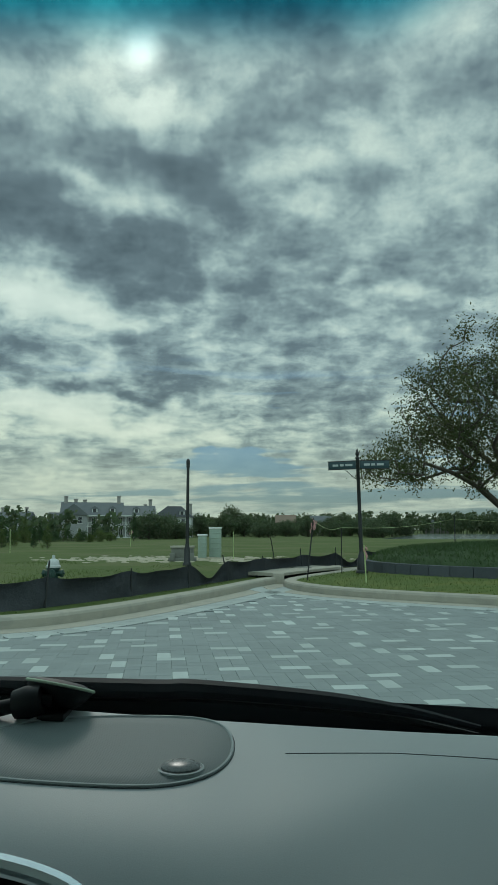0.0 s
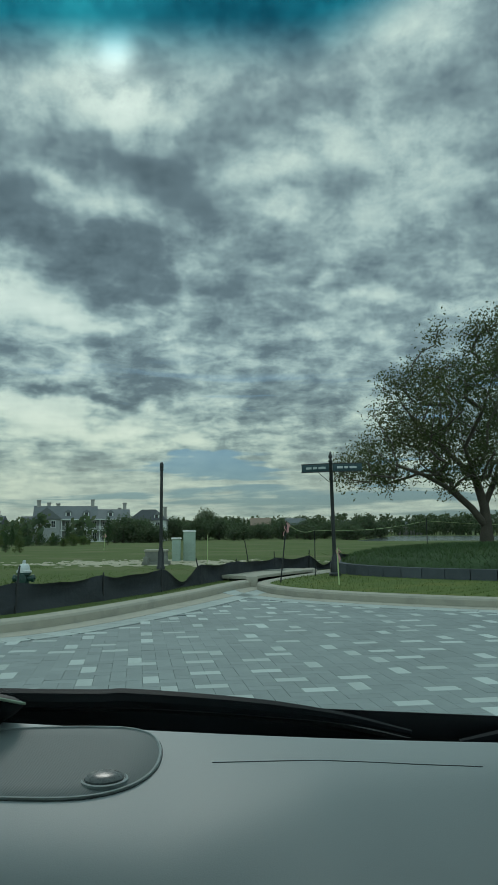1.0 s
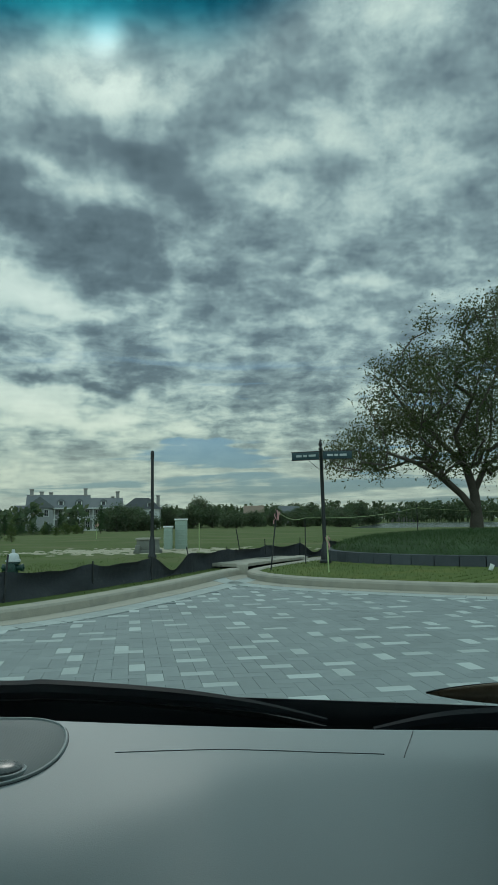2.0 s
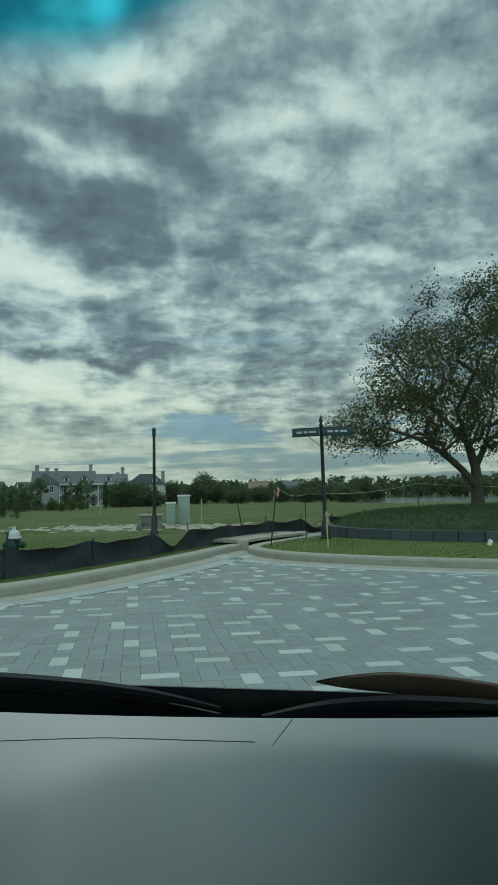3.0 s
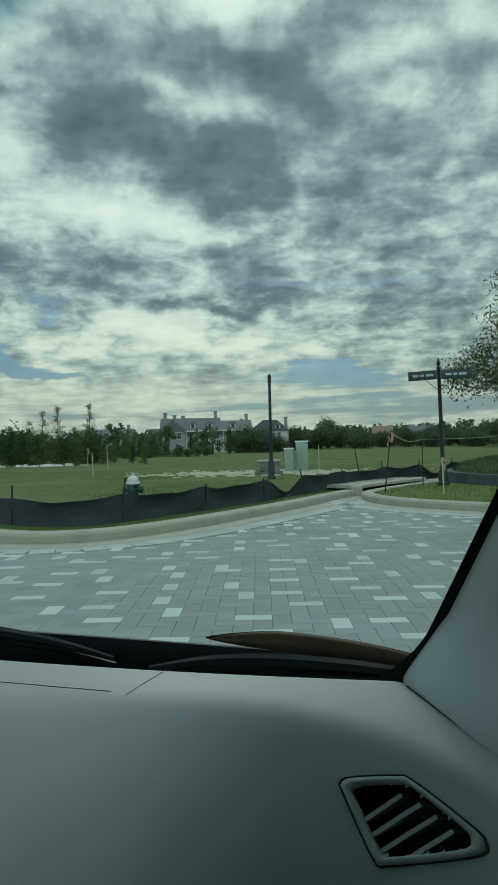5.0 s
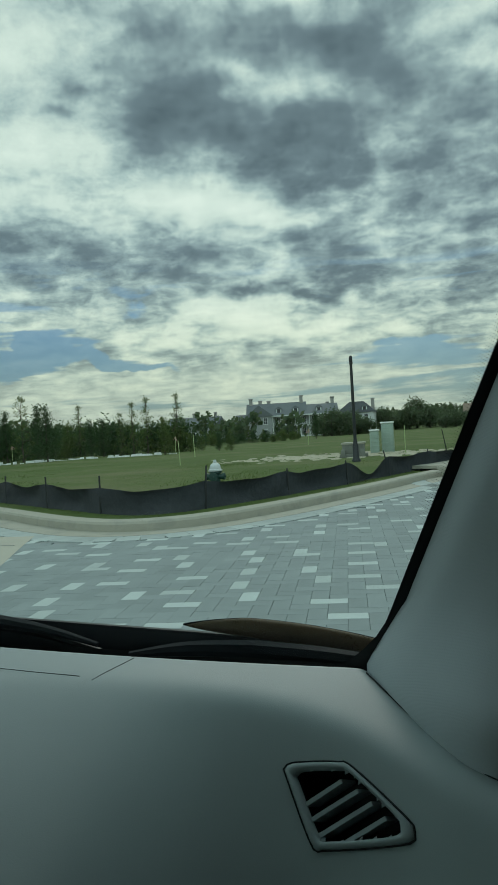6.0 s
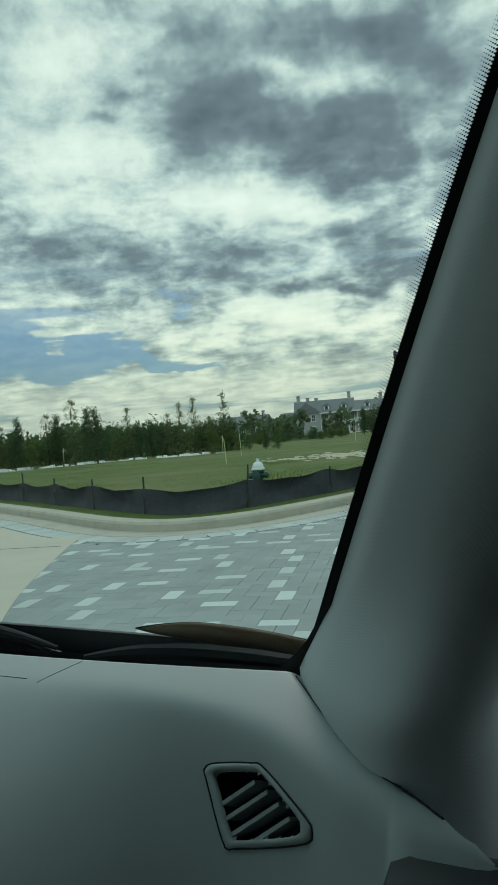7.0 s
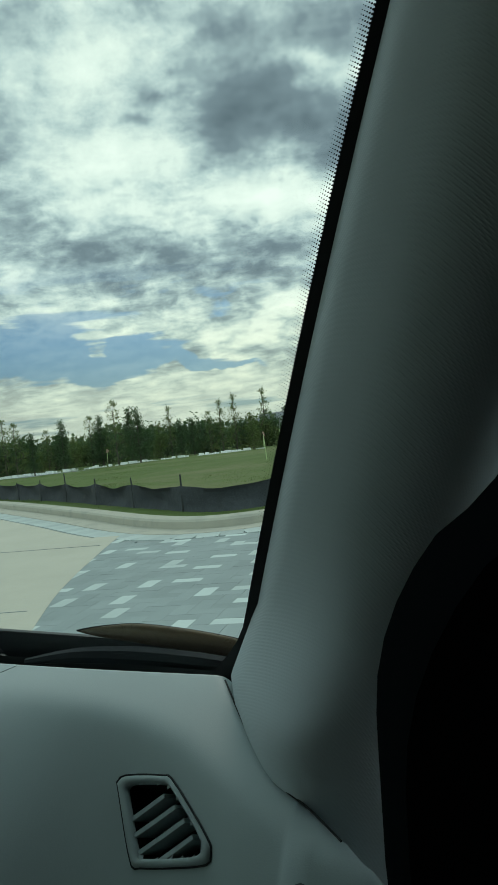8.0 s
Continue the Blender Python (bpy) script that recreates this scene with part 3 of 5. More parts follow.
# island lawn, planter wall and mound
bm = bmesh.new()
rim = offset_line(ISLAND, 0.28)
centre = np.array([11.0, 20.0])
loft(bm, [[Vector((*(centre + (p - centre) * s), 0.125 + 0.10 * (1 - s))) for p in rim] for s in (1.0, 0.85, 0.65, 0.3, 0.0)], closed=False)
tagged(part("island_lawn", bm, LAWN, smooth=3), "short green lawn on the traffic island", "lawn", kind="structure")

PLANTER_C, PLANTER_R = Vector((9.3, 20.6, 0)), (5.9, 5.0)


def planter_ring(k, z, n=72):
    return [PLANTER_C + Vector((math.cos(a) * PLANTER_R[0] * k, math.sin(a) * PLANTER_R[1] * k, z)) for a in np.linspace(0, 2 * math.pi, n + 1)[:-1]]


planter = thing("planter_wall", "low dark grey block wall edging a raised bed", "planter", PLANTER_C)
for i in range(60):
    a0, a1 = 2 * math.pi * i / 60 + 0.002, 2 * math.pi * (i + 1) / 60 - 0.002
    bm = bmesh.new()
    corner = [Vector((math.cos(a) * (PLANTER_R[0] + o), math.sin(a) * (PLANTER_R[1] + o), 0)) for a, o in ((a0, -0.14), (a1, -0.14), (a1, 0.14), (a0, 0.14))]
    loft(bm, [[c + Vector((0, 0, z)) for c in corner] for z in (0.1, 0.40, 0.415)])
    part("wall_block", bm, WALL_BLOCK, planter, smooth=0)
bm = bmesh.new()
loft(bm, [planter_ring(k, z) for k, z in ((0.985, 0.2), (0.985, 0.40), (0.93, 0.60), (0.8, 0.74), (0.5, 0.86), (0.15, 0.9))])
tagged(part("planting_bed", bm, MOUND, smooth=3), "raised mound of dense green ground cover", "planting bed", kind="structure")

# lake
bm = bmesh.new()
loft(bm, [[Vector((r * math.sin(radians(b)), r * math.cos(radians(b)), z)) for b in np.linspace(10.5 + 3 * (r > 200), 60, 24)] for r, z in ((178, -1.08), (340, -0.98))], closed=False)
tagged(part("water", bm, WATER), "pale lake reflecting the cloudy sky", "lake", kind="structure")

# ---- grass blades ----
rng = random.Random(4)
bm = bmesh.new()


def blade(p, h, lean):
    a = rng.uniform(0, 6.28)
    u = Vector((math.cos(a), math.sin(a), 0)) * h * 0.12
    tip = p + Vector((rng.gauss(0, lean), rng.gauss(0, lean), 1)) * h
    bm.faces.new([bm.verts.new(q) for q in (p - u, p + u, tip)])


spots = []
while len(spots) < 20000:
    i = rng.randrange(20, len(FAR_KERB) - 20)
    d = 0.5 + 14 * rng.random() ** 1.8
    q = offset_line(FAR_KERB[i - 1:i + 2], d)[1]
    if rng.random() < 0.35 + 0.9 * noise.noise(Vector((q[0] * 0.35, q[1] * 0.35, 3))):
        spots.append(q)
for q in spots:
    tall = 0.03 + 0.055 * max(0, noise.noise(Vector((q[0] * 0.3, q[1] * 0.3, 7))) + 0.25)
    for _ in range(3):
        blade(Vector((q[0] + rng.gauss(0, 0.08), q[1] + rng.gauss(0, 0.08), field_height(math.hypot(*q)) - 0.02)), tall * rng.uniform(0.7, 1.5), 0.35)
tagged(part("field_grass", bm, BLADES, smooth=0), "uneven tufts of long green and straw grass", "grass", kind="stuff")
bm = bmesh.new()
rim_in = offset_line(ISLAND, 0.36)
made = 0
while made < 9000:
    i = rng.randrange(12, len(ISLAND) - 8)
    s = 1 - 0.45 * rng.random() ** 1.3
    q = centre + (rim_in[i] - centre) * s
    if ((q[0] - PLANTER_C.x) / 6.1) ** 2 + ((q[1] - PLANTER_C.y) / 5.2) ** 2 > 1:
        blade(Vector((q[0], q[1], 0.12 + 0.10 * (1 - s))), rng.uniform(0.03, 0.07), 0.4)
        made += 1
tagged(part("lawn_grass", bm, BLADES, smooth=0), "short green lawn blades on the island", "grass", kind="stuff")
bm = bmesh.new()
for _ in range(26000):
    a, k = rng.uniform(0, 6.28), math.sqrt(rng.random()) * 0.985
    z = float(np.interp(k, [0.15, 0.5, 0.8, 0.93, 0.985], [0.9, 0.86, 0.74, 0.60, 0.40])) - 0.02
    blade(PLANTER_C + Vector((math.cos(a) * PLANTER_R[0] * k, math.sin(a) * PLANTER_R[1] * k, z)), rng.uniform(0.06, 0.15), 0.6)
tagged(part("ground_cover", bm, leaf_surface("mound_blades", (0.055, 0.092, 0.042), (0.07, 0.10, 0.045)), smooth=0), "dense strappy ground cover on the mound", "grass", kind="stuff")

# ---- silt fence ----
fence = thing("silt_fence", "black silt fence fabric sagging between thin dark stakes", "fence", (0, 0, 0))
line = offset_line(FAR_KERB, 0.75)
line = line[(line[:, 0] > -30) & (line[:, 0] < 30)]
run = np.concatenate([[0], np.cumsum(np.linalg.norm(np.diff(line, axis=0), axis=1))])
posts = np.arange(0.3, run[-1], 2.1)
fence_rng = random.Random(9)
for n, (s0, s1) in enumerate(zip(posts, posts[1:])):
    low_panel = np.interp(s0, run, line[:, 0]) > -3.4 and n % 4 == 1
    bm = bmesh.new()
    rows = []
    for s in np.linspace(s0, s1, 15):
        k = (s - s0) / (s1 - s0)
        x, y = np.interp(s, run, line[:, 0]), np.interp(s, run, line[:, 1])
        nx, ny = -(np.interp(s + 0.1, run, line[:, 1]) - y), np.interp(s + 0.1, run, line[:, 0]) - x
        size = math.hypot(nx, ny)
        nx, ny = nx / size, ny / size
        top = 0.50 - 0.07 * math.sin(math.pi * k) + 0.05 * noise.noise(Vector((s * 1.3, 1, 0))) - (0.26 * math.sin(math.pi * k) ** 2 if low_panel else 0)
        ring = []
        for h in (0, 0.2, 0.4, 0.6, 0.8, 1.0):
            bulge = 0.10 * math.sin(math.pi * k) * math.sin(math.pi * h) * (1 + noise.noise(Vector((s, h * 2, 5)))) + 0.035 * noise.noise(Vector((s * 4, h * 3, 2)))
            ring.append(Vector((x + nx * bulge, y + ny * bulge, 0.08 + top * h)))
        rows.append(ring)
    loft(bm, rows, closed=False)
    grown = bmesh.ops.solidify(bm, geom=bm.faces[:], thickness=0.004)
    part("fabric", bm, FABRIC, fence, smooth=1.2)
for s in posts:
    x, y = np.interp(s, run, line[:, 0]), np.interp(s, run, line[:, 1])
    bm = bmesh.new()
    lean = (fence_rng.gauss(0, 0.05), fence_rng.gauss(0, 0.03))
    h = fence_rng.uniform(0.60, 0.86)
    tube(bm, [(x, y, 0.02), (x + lean[0] * 0.5, y + 0.01, h * 0.6), (x + lean[0], y + lean[1], h)], [0.018, 0.017, 0.014], 6)
    part("stake", bm, STAKE_DARK, fence)

# ---- street sign ----
SIGN = (2.95, 18.7, 0.16)
sign = thing("street_sign", "black fluted post with two dark green street name blades", "street sign", SIGN)
bm = bmesh.new()
turned(bm, [(0.0, 0), (0.16, 0), (0.16, 0.05), (0.12, 0.09), (0.115, 0.34), (0.085, 0.40), (0.085, 0.46), (0.062, 0.5), (0.055, 0.56)], sides=16)
part("base", bm, POLE_BLACK, sign)
bm = bmesh.new()
turned(bm, [(0.052, 0.5), (0.05, 1.5), (0.045, 2.98), (0.06, 3.0), (0.06, 3.03), (0.045, 3.05), (0.0, 3.05)], sides=12)
part("post", bm, POLE_BLACK, sign)
bm = bmesh.new()
turned(bm, [(0.0, 3.03), (0.03, 3.04), (0.03, 3.08), (0.055, 3.11), (0.055, 3.15), (0.035, 3.2), (0.012, 3.27), (0.0, 3.29)], sides=12)
part("finial", bm, POLE_BLACK, sign)
for side, ang, wide in ((-1, -16, 0.74), (1, 4, 0.80)):
    turn = Matrix.Rotation(radians(ang), 4, "Z")
    bm = bmesh.new()
    lo, hi = (0.05, 0.05 + wide) if side > 0 else (-0.05 - wide, -0.05)
    block(bm, (lo, -0.013, 2.74), (hi, 0.013, 2.94), 0.004, turn)
    face = part("name_blade", bm, SIGN_FACE, sign, "dark green-blue street name plate")
    bm = bmesh.new()
    for z in (2.725, 2.94):
        block(bm, (lo - 0.015, -0.018, z), (hi + 0.015, 0.018, z + 0.022), 0.003, turn)
    part("rail", bm, POLE_BLACK, face)
    start = lo + 0.12
    for k, long in enumerate((0.15, 0.10, 0.19)):
        bm = bmesh.new()
        block(bm, (start, -0.0165, 2.815), (start + long, -0.0135, 2.872), 0, turn)
        part("lettering", bm, SIGN_WHITE, face, "pale lettering bar")
        start += long + 0.045
    bm = bmesh.new()
    tube(bm, [turn @ Vector((side * 0.045, 0, 2.45)), turn @ Vector((side * 0.34, 0, 2.72))], 0.009, 6)
    part("brace", bm, POLE_BLACK, sign)
sign.rotation_euler = (0, radians(-1.2), 0)

# ---- lamp post without a lantern ----
pole = thing("lamp_post", "slim black lamp post with no lantern on it", "lamp post", (-2.05, 23.6, 0.10))
bm = bmesh.new()
turned(bm, [(0.0, 0), (0.15, 0), (0.15, 0.06), (0.11, 0.12), (0.10, 0.55), (0.075, 0.62), (0.07, 0.7)], sides=14)
part("base", bm, POLE_BLACK, pole)
bm = bmesh.new()
turned(bm, [(0.058, 0.6), (0.052, 2.0), (0.047, 3.25), (0.065, 3.27), (0.065, 3.31), (0.05, 3.33)], sides=12)
part("shaft", bm, POLE_BLACK, pole)
bm = bmesh.new()
turned(bm, [(0.05, 3.32), (0.062, 3.36), (0.062, 3.47), (0.04, 3.53), (0.0, 3.55)], sides=12)
part("cap", bm, POLE_BLACK, pole)


# ---- utility boxes ----
def pedestal(x, y, h, wide, material, label):
    box = thing("utility_pedestal", label, "utility box", (x, y, field_height(math.hypot(x, y)) - 0.02), "utility boxes")
    bm = bmesh.new()
    block(bm, (-wide / 2, -wide / 2, 0), (wide / 2, wide / 2, h), 0.03)
    part("cabinet", bm, material, box)
    for k in range(1, 6):
        bm = bmesh.new()
        block(bm, (-wide / 2 - 0.012, -wide / 2 - 0.012, h * k / 6), (wide / 2 + 0.012, wide / 2 + 0.012, h * k / 6 + 0.03), 0.008)
        part("rib", bm, material, box)
    bm = bmesh.new()
    block(bm, (-wide / 2 - 0.03, -wide / 2 - 0.03, h), (wide / 2 + 0.03, wide / 2 + 0.03, h + 0.07), 0.02)
    part("lid", bm, WHITE, box, "pale cap")


pedestal(-1.45, 30.6, 1.25, 0.50, UTILITY_GREEN, "tall pale green ribbed utility pedestal in the grass")
pedestal(-1.98, 30.2, 0.95, 0.36, UTILITY_GREEN, "shorter pale green utility pedestal beside the tall one")
stack = thing("utility_vault", "squat grey-brown utility vault on a wider plinth", "utility box", (-2.55, 27.4, 0.06), "utility boxes")
for name, half, z0, z1, m in (("plinth", 0.50, 0, 0.16, UTILITY_GREY), ("body", 0.40, 0.16, 0.52, UTILITY_GREY), ("lid", 0.44, 0.52, 0.60, CONCRETE)):
    bm = bmesh.new()
    block(bm, (-half, -half, z0), (half, half, z1), 0.02)
    part(name, bm, m, stack)
for dx in (-0.44, 0.3):
    bm = bmesh.new()
    block(bm, (dx, -0.56, 0), (dx + 0.18, -0.44, 0.34), 0.02)
    part("bracket", bm, UTILITY_GREY, stack)
bm = bmesh.new()
for _ in range(420):
    x, y = rng.gauss(-2.6, 2.6), rng.gauss(29.2, 1.5)
    size = rng.uniform(0.06, 0.26)
    turned(bm, [(0, 0), (size, 0.0), (size * 0.7, 0.025), (0, 0.035)], (x, y, field_height(math.hypot(x, y)) - 0.005), 6)
tagged(part("bare_sand", bm, surface("pale_sand", (0.36, 0.33, 0.24), 0.9, vary=0.3)), "patch of bare sandy soil lumps in the grass", "soil", kind="stuff")

# ---- hydrant ----
hyd = thing("fire_hydrant", "dark green fire hydrant with a white bonnet, in long grass", "hydrant", (-3.45, 12.6, 0.10))
bm = bmesh.new()
turned(bm, [(0, 0), (0.15, 0), (0.15, 0.03), (0.10, 0.05), (0.10, 0.14), (0.15, 0.15), (0.15, 0.18), (0.105, 0.20), (0.10, 0.56), (0.14, 0.58), (0.14, 0.62), (0.0, 0.62)], sides=18)
part("barrel", bm, HYDRANT_GREEN, hyd)
bm = bmesh.new()
turned(bm, [(0.10, 0.615), (0.155, 0.622), (0.155, 0.655), (0.125, 0.665), (0.12, 0.72), (0.10, 0.765), (0.06, 0.795), (0.035, 0.80), (0.035, 0.84), (0.028, 0.87), (0.0, 0.87)], sides=18)
part("bonnet", bm, HYDRANT_WHITE, hyd, "silver-white domed bonnet with an operating nut")
for a, r in ((180, 0.06), (0, 0.06), (270, 0.08)):
    bm = bmesh.new()
    turned(bm, [(0, 0), (r, 0), (r, 0.09), (r + 0.018, 0.09), (r + 0.018, 0.14), (0.02, 0.145), (0.02, 0.17), (0, 0.17)], sides=12)
    bmesh.ops.transform(bm, matrix=Matrix.Translation((0, 0, 0.50)) @ Matrix.Rotation(radians(a), 4, "Z") @ Matrix.Rotation(radians(90), 4, "Y") @ Matrix.Translation((0, 0, 0.07)), verts=bm.verts)
    part("nozzle", bm, HYDRANT_GREEN, hyd)
hyd.scale = (0.85, 0.85, 0.85)


# ---- stakes, ribbons and string on the island ----
def stake(name, label, foot, top, r, material, ribbon=None, sides=6):
    ob = thing(name, label, "stake", foot, "marker stakes")
    f, t = Vector(foot), Vector(top)
    bm = bmesh.new()
    tube(bm, [(0, 0, -0.05), (t - f) * 0.5, t - f], [r, r, r * 0.9], sides)
    part("shaft", bm, material, ob)
    if ribbon:
        bm = bmesh.new()
        d = (t - f)
        for k in range(7):
            a = d * (1 - 0.025 * k) + Vector((rng.gauss(0, 0.02), rng.gauss(0, 0.02), 0))
            b = a + Vector((rng.gauss(0, 0.05), rng.gauss(0, 0.03), -rng.uniform(0.05, 0.22)))
            u = Vector((0.012, 0.008, 0))
            c = (a + b) / 2 + Vector((rng.gauss(0, 0.03), 0.02, 0))
            loft(bm, [[a - u, a + u], [c - u, c + u], [b - u, b + u]], closed=False)
        part("ribbon", bm, ribbon, ob, "tattered faded pink ribbon")
    return ob


stake("metal_stake", "leaning dark metal stake with a tattered pink ribbon", (1.35, 16.7, 0.13), (1.52, 16.75, 1.55), 0.017, STAKE_DARK, RIBBON)
stake("metal_stake", "thin upright dark metal stake holding a string", (2.45, 18.9, 0.13), (2.45, 18.9, 1.36), 0.014, STAKE_DARK)
stake("metal_stake", "thin dark metal stake on the planted mound", (7.0, 24.2, 0.7), (7.0, 24.2, 1.75), 0.016, STAKE_DARK)
stake("metal_stake", "thin dark metal stake on the lawn beside the planter", (7.6, 14.6, 0.13), (7.62, 14.6, 1.4), 0.016, STAKE_DARK)
stake("wooden_lath", "bare wooden survey lath with a red flag strip", (2.55, 15.6, 0.13), (2.52, 15.6, 0.95), 0.016, STAKE_WOOD, RIBBON, 4)
for x, y, h, m in ((-0.6, 27.5, 1.0, STAKE_WOOD), (0.9, 25.2, 0.8, STAKE_DARK), (-9.2, 26, 0.9, STAKE_WOOD), (-11.4, 34, 1.1, STAKE_WOOD)):
    stake("wooden_lath", "bare survey lath standing in the field", (x, y, 0.2), (x + rng.gauss(0, 0.06), y, 0.2 + h), 0.017, m, None, 4)
for x, y in ((-15.5, 42), (-28, 43), (-7.5, 45)):
    stake("flag_stake", "thin survey stake with a small pink flag", (x, y, 0.25), (x + 0.05, y, 1.25), 0.02, STAKE_WOOD, RIBBON, 4)
string = thing("string_line", "thin pale string tied between the stakes", "string", (0, 0, 0))
bm = bmesh.new()
knots = [Vector(p) for p in ((1.52, 16.75, 1.5), (2.45, 18.9, 1.34), (7.0, 24.2, 1.65), (13.5, 26.0, 1.6))]
pts = []
for a, b in zip(knots, knots[1:]):
    pts += [a.lerp(b, s) - Vector((0, 0, 0.12 * math.sin(math.pi * s))) for s in np.linspace(0, 1, 9)[:-1]]
tube(bm, pts + [knots[-1]], 0.006, 5)
part("cord", bm, STAKE_WOOD, string)
card = thing("marker_card", "small white card lying tilted on the lawn", "card", (6.0, 15.2, 0.16))
bm = bmesh.new()
block(bm, (-0.05, -0.005, 0), (0.05, 0.005, 0.14), 0.002, Matrix.Rotation(radians(24), 4, "Y"))
part("card", bm, WHITE, card)

# ---- the large oak on the island ----
rng = random.Random(21)
TREE = Vector((9.1, 24.3, 0.62))


def in_crown(p):
    q = p - Vector((0.2, 0, 4.65))
    reach = max(2.4, 5.1 - 0.45 * max(0, p.z - 4.4))
    r = math.sqrt((q.x / reach) ** 2 + (q.y / 4.2) ** 2 + (q.z / (3.9 if q.z > 0 else 3.3)) ** 2)
    lumpy = 0.86 + 0.42 * noise.noise(q * 0.5 + Vector((3, 1, 7)))
    return lumpy * 0.30 < r < lumpy and noise.noise(q * 0.75) > -0.02 and p.z > 2.1 + 0.10 * abs(p.x)


targets = []
while len(targets) < 560:
    p = Vector((rng.uniform(-5.4, 5.4), rng.uniform(-4.6, 4.6), rng.uniform(1.8, 9.2)))
    if in_crown(p) or (p.x < -3 and abs(p.y) < 1.6 and abs(p.z - 2.75) < 0.5 and p.x > -5.1):
        targets.append(p)
stems = [[Vector(p) for p in line] for line in (
    [(0, 0, 0), (0.03, 0, 0.8), (-0.02, 0, 1.55), (-0.25, 0.1, 2.5), (-0.55, 0.2, 3.6), (-0.75, 0.1, 4.8), (-0.8, 0, 6.0)],
    [(-0.02, 0, 1.55), (0.35, -0.1, 2.4), (0.6, -0.2, 3.6), (0.7, -0.2, 5.0), (1.1, 0, 6.4)],
    [(0.03, 0, 0.8), (-0.55, -0.25, 1.45), (-1.3, -0.5, 2.05), (-2.2, -0.6, 2.55), (-3.2, -0.6, 2.9)],
    [(-0.25, 0.1, 2.5), (-1.0, 0.5, 3.4), (-1.9, 0.7, 4.3), (-2.6, 0.6, 5.2)],
    [(0.35, -0.1, 2.4), (1.3, 0.3, 3.1), (2.4, 0.5, 3.8), (3.4, 0.4, 4.4)],
    [(-0.55, 0.2, 3.6), (-0.2, -0.8, 4.8), (0.0, -1.5, 6.0)])]
oak = thing("oak_tree", "spreading oak with a low limb and thinning green-brown leaves", "tree", TREE)
part("trunk", tree_parts(rng, targets, stems, 0.0115), BARK, oak, smooth=1.2)
bm = bmesh.new()
leaves(bm, targets, 0.055, 88, 0.24, rng)
part("crown", bm, LEAF, oak, "sparse small green and brown leaves", smooth=0)


# ---- young trees and shrubs along the field's edge ----
def young_tree(seed, height, wide, leaf, label, per=26, count=46, spread=0.24, size=0.12, cone=True, category="tree", trunk=0.018):
    r = random.Random(seed)
    ob = thing("young_tree" if cone else "shrub", label, category, (0, 0, 0), "planted trees along the field" if cone else "shrubs along the field")
    spots = []
    while len(spots) < count:
        h = r.uniform(0.12 if cone else 0.05, 1.0)
        lim = wide * ((1.02 - h) ** 0.7 if cone else math.sqrt(max(0.05, 1 - (h * 1.0) ** 2)))
        a, k = r.uniform(0, 6.28), math.sqrt(r.random()) * lim * r.uniform(0.7, 1.15)
        spots.append(Vector((k * math.cos(a), k * math.sin(a), h * height)))
    stem = [Vector((0.04 * height * s * r.gauss(0, 0.3), 0, height * s)) for s in (0, 0.06, 0.2, 0.4, 0.6, 0.8, 0.95)]
    part("trunk", tree_parts(r, spots, [stem], trunk * 0.6), BARK, ob, smooth=1.2)
    bm = bmesh.new()
    leaves(bm, spots, size, per, spread, r)
    part("crown", bm, leaf, ob, smooth=0)
    return ob


makers = [young_tree(31, 4.6, 0.95, LEAF_DARK, "slender dark green young tree in a planted row", per=40, count=60, spread=0.17, size=0.085),
          young_tree(32, 5.2, 1.35, LEAF_YOUNG, "thin-leaved young tree with bare twigs at the top", per=26, spread=0.15, size=0.075),
          young_tree(33, 3.6, 1.2, LEAF_YOUNG, "bushy young tree turning yellow-green", per=36, spread=0.2, size=0.09),
          young_tree(34, 2.5, 1.5, LEAF_DARK, "rounded dark green shrub at the field's edge", cone=False, category="shrub", per=34, spread=0.3),
          young_tree(35, 2.0, 1.3, LEAF_YOUNG, "rounded yellow-green shrub at the field's edge", cone=False, category="shrub", per=34, spread=0.3)]
used = [False] * len(makers)


def plant(kind, x, y, scale, turn):
    m = Matrix.Translation((x, y, field_height(math.hypot(x, y)) - 0.03)) @ Matrix.Rotation(turn, 4, "Z") @ Matrix.Scale(scale, 4)
    if not used[kind]:
        makers[kind].matrix_world = m
        used[kind] = True
    else:
        src = makers[kind]
        made = copy_thing(src, m)
        made.scale = (scale, scale, scale)


rng = random.Random(77)
for i in range(34):
    b = -52 + 36 * (i + rng.uniform(-0.3, 0.3)) / 33
    r = 53 + rng.uniform(-4, 5)
    plant(rng.choice((0, 0, 1, 1, 2)), r * math.sin(radians(b)), r * math.cos(radians(b)), rng.uniform(0.58, 0.92) * (1.0 if b < -19.5 else 0.5), rng.uniform(0, 6.28))
for i in range(64):
    b = -53 + 42 * (i + rng.uniform(-0.4, 0.4)) / 63
    r = 60 + rng.uniform(-4, 10) + (22 if b > -19 else 0)
    k = 0.9 if b < -19 else 0.5
    plant(rng.choice((3, 3, 4)), r * math.sin(radians(b)), r * math.cos(radians(b)), k * rng.uniform(0.8, 1.25), rng.uniform(0, 6.28))
for b, r, k, s in ((-12.3, 92, 0, 0.6), (-14.6, 86, 1, 0.42), (-9.2, 98, 0, 0.8), (-16.4, 84, 0, 0.5), (-17.6, 80, 2, 0.7), (-13.4, 90, 2, 0.45), (-10.6, 95, 2, 0.45)):
    plant(k, r * math.sin(radians(b)), r * math.cos(radians(b)), s, b)
bm = bmesh.new()
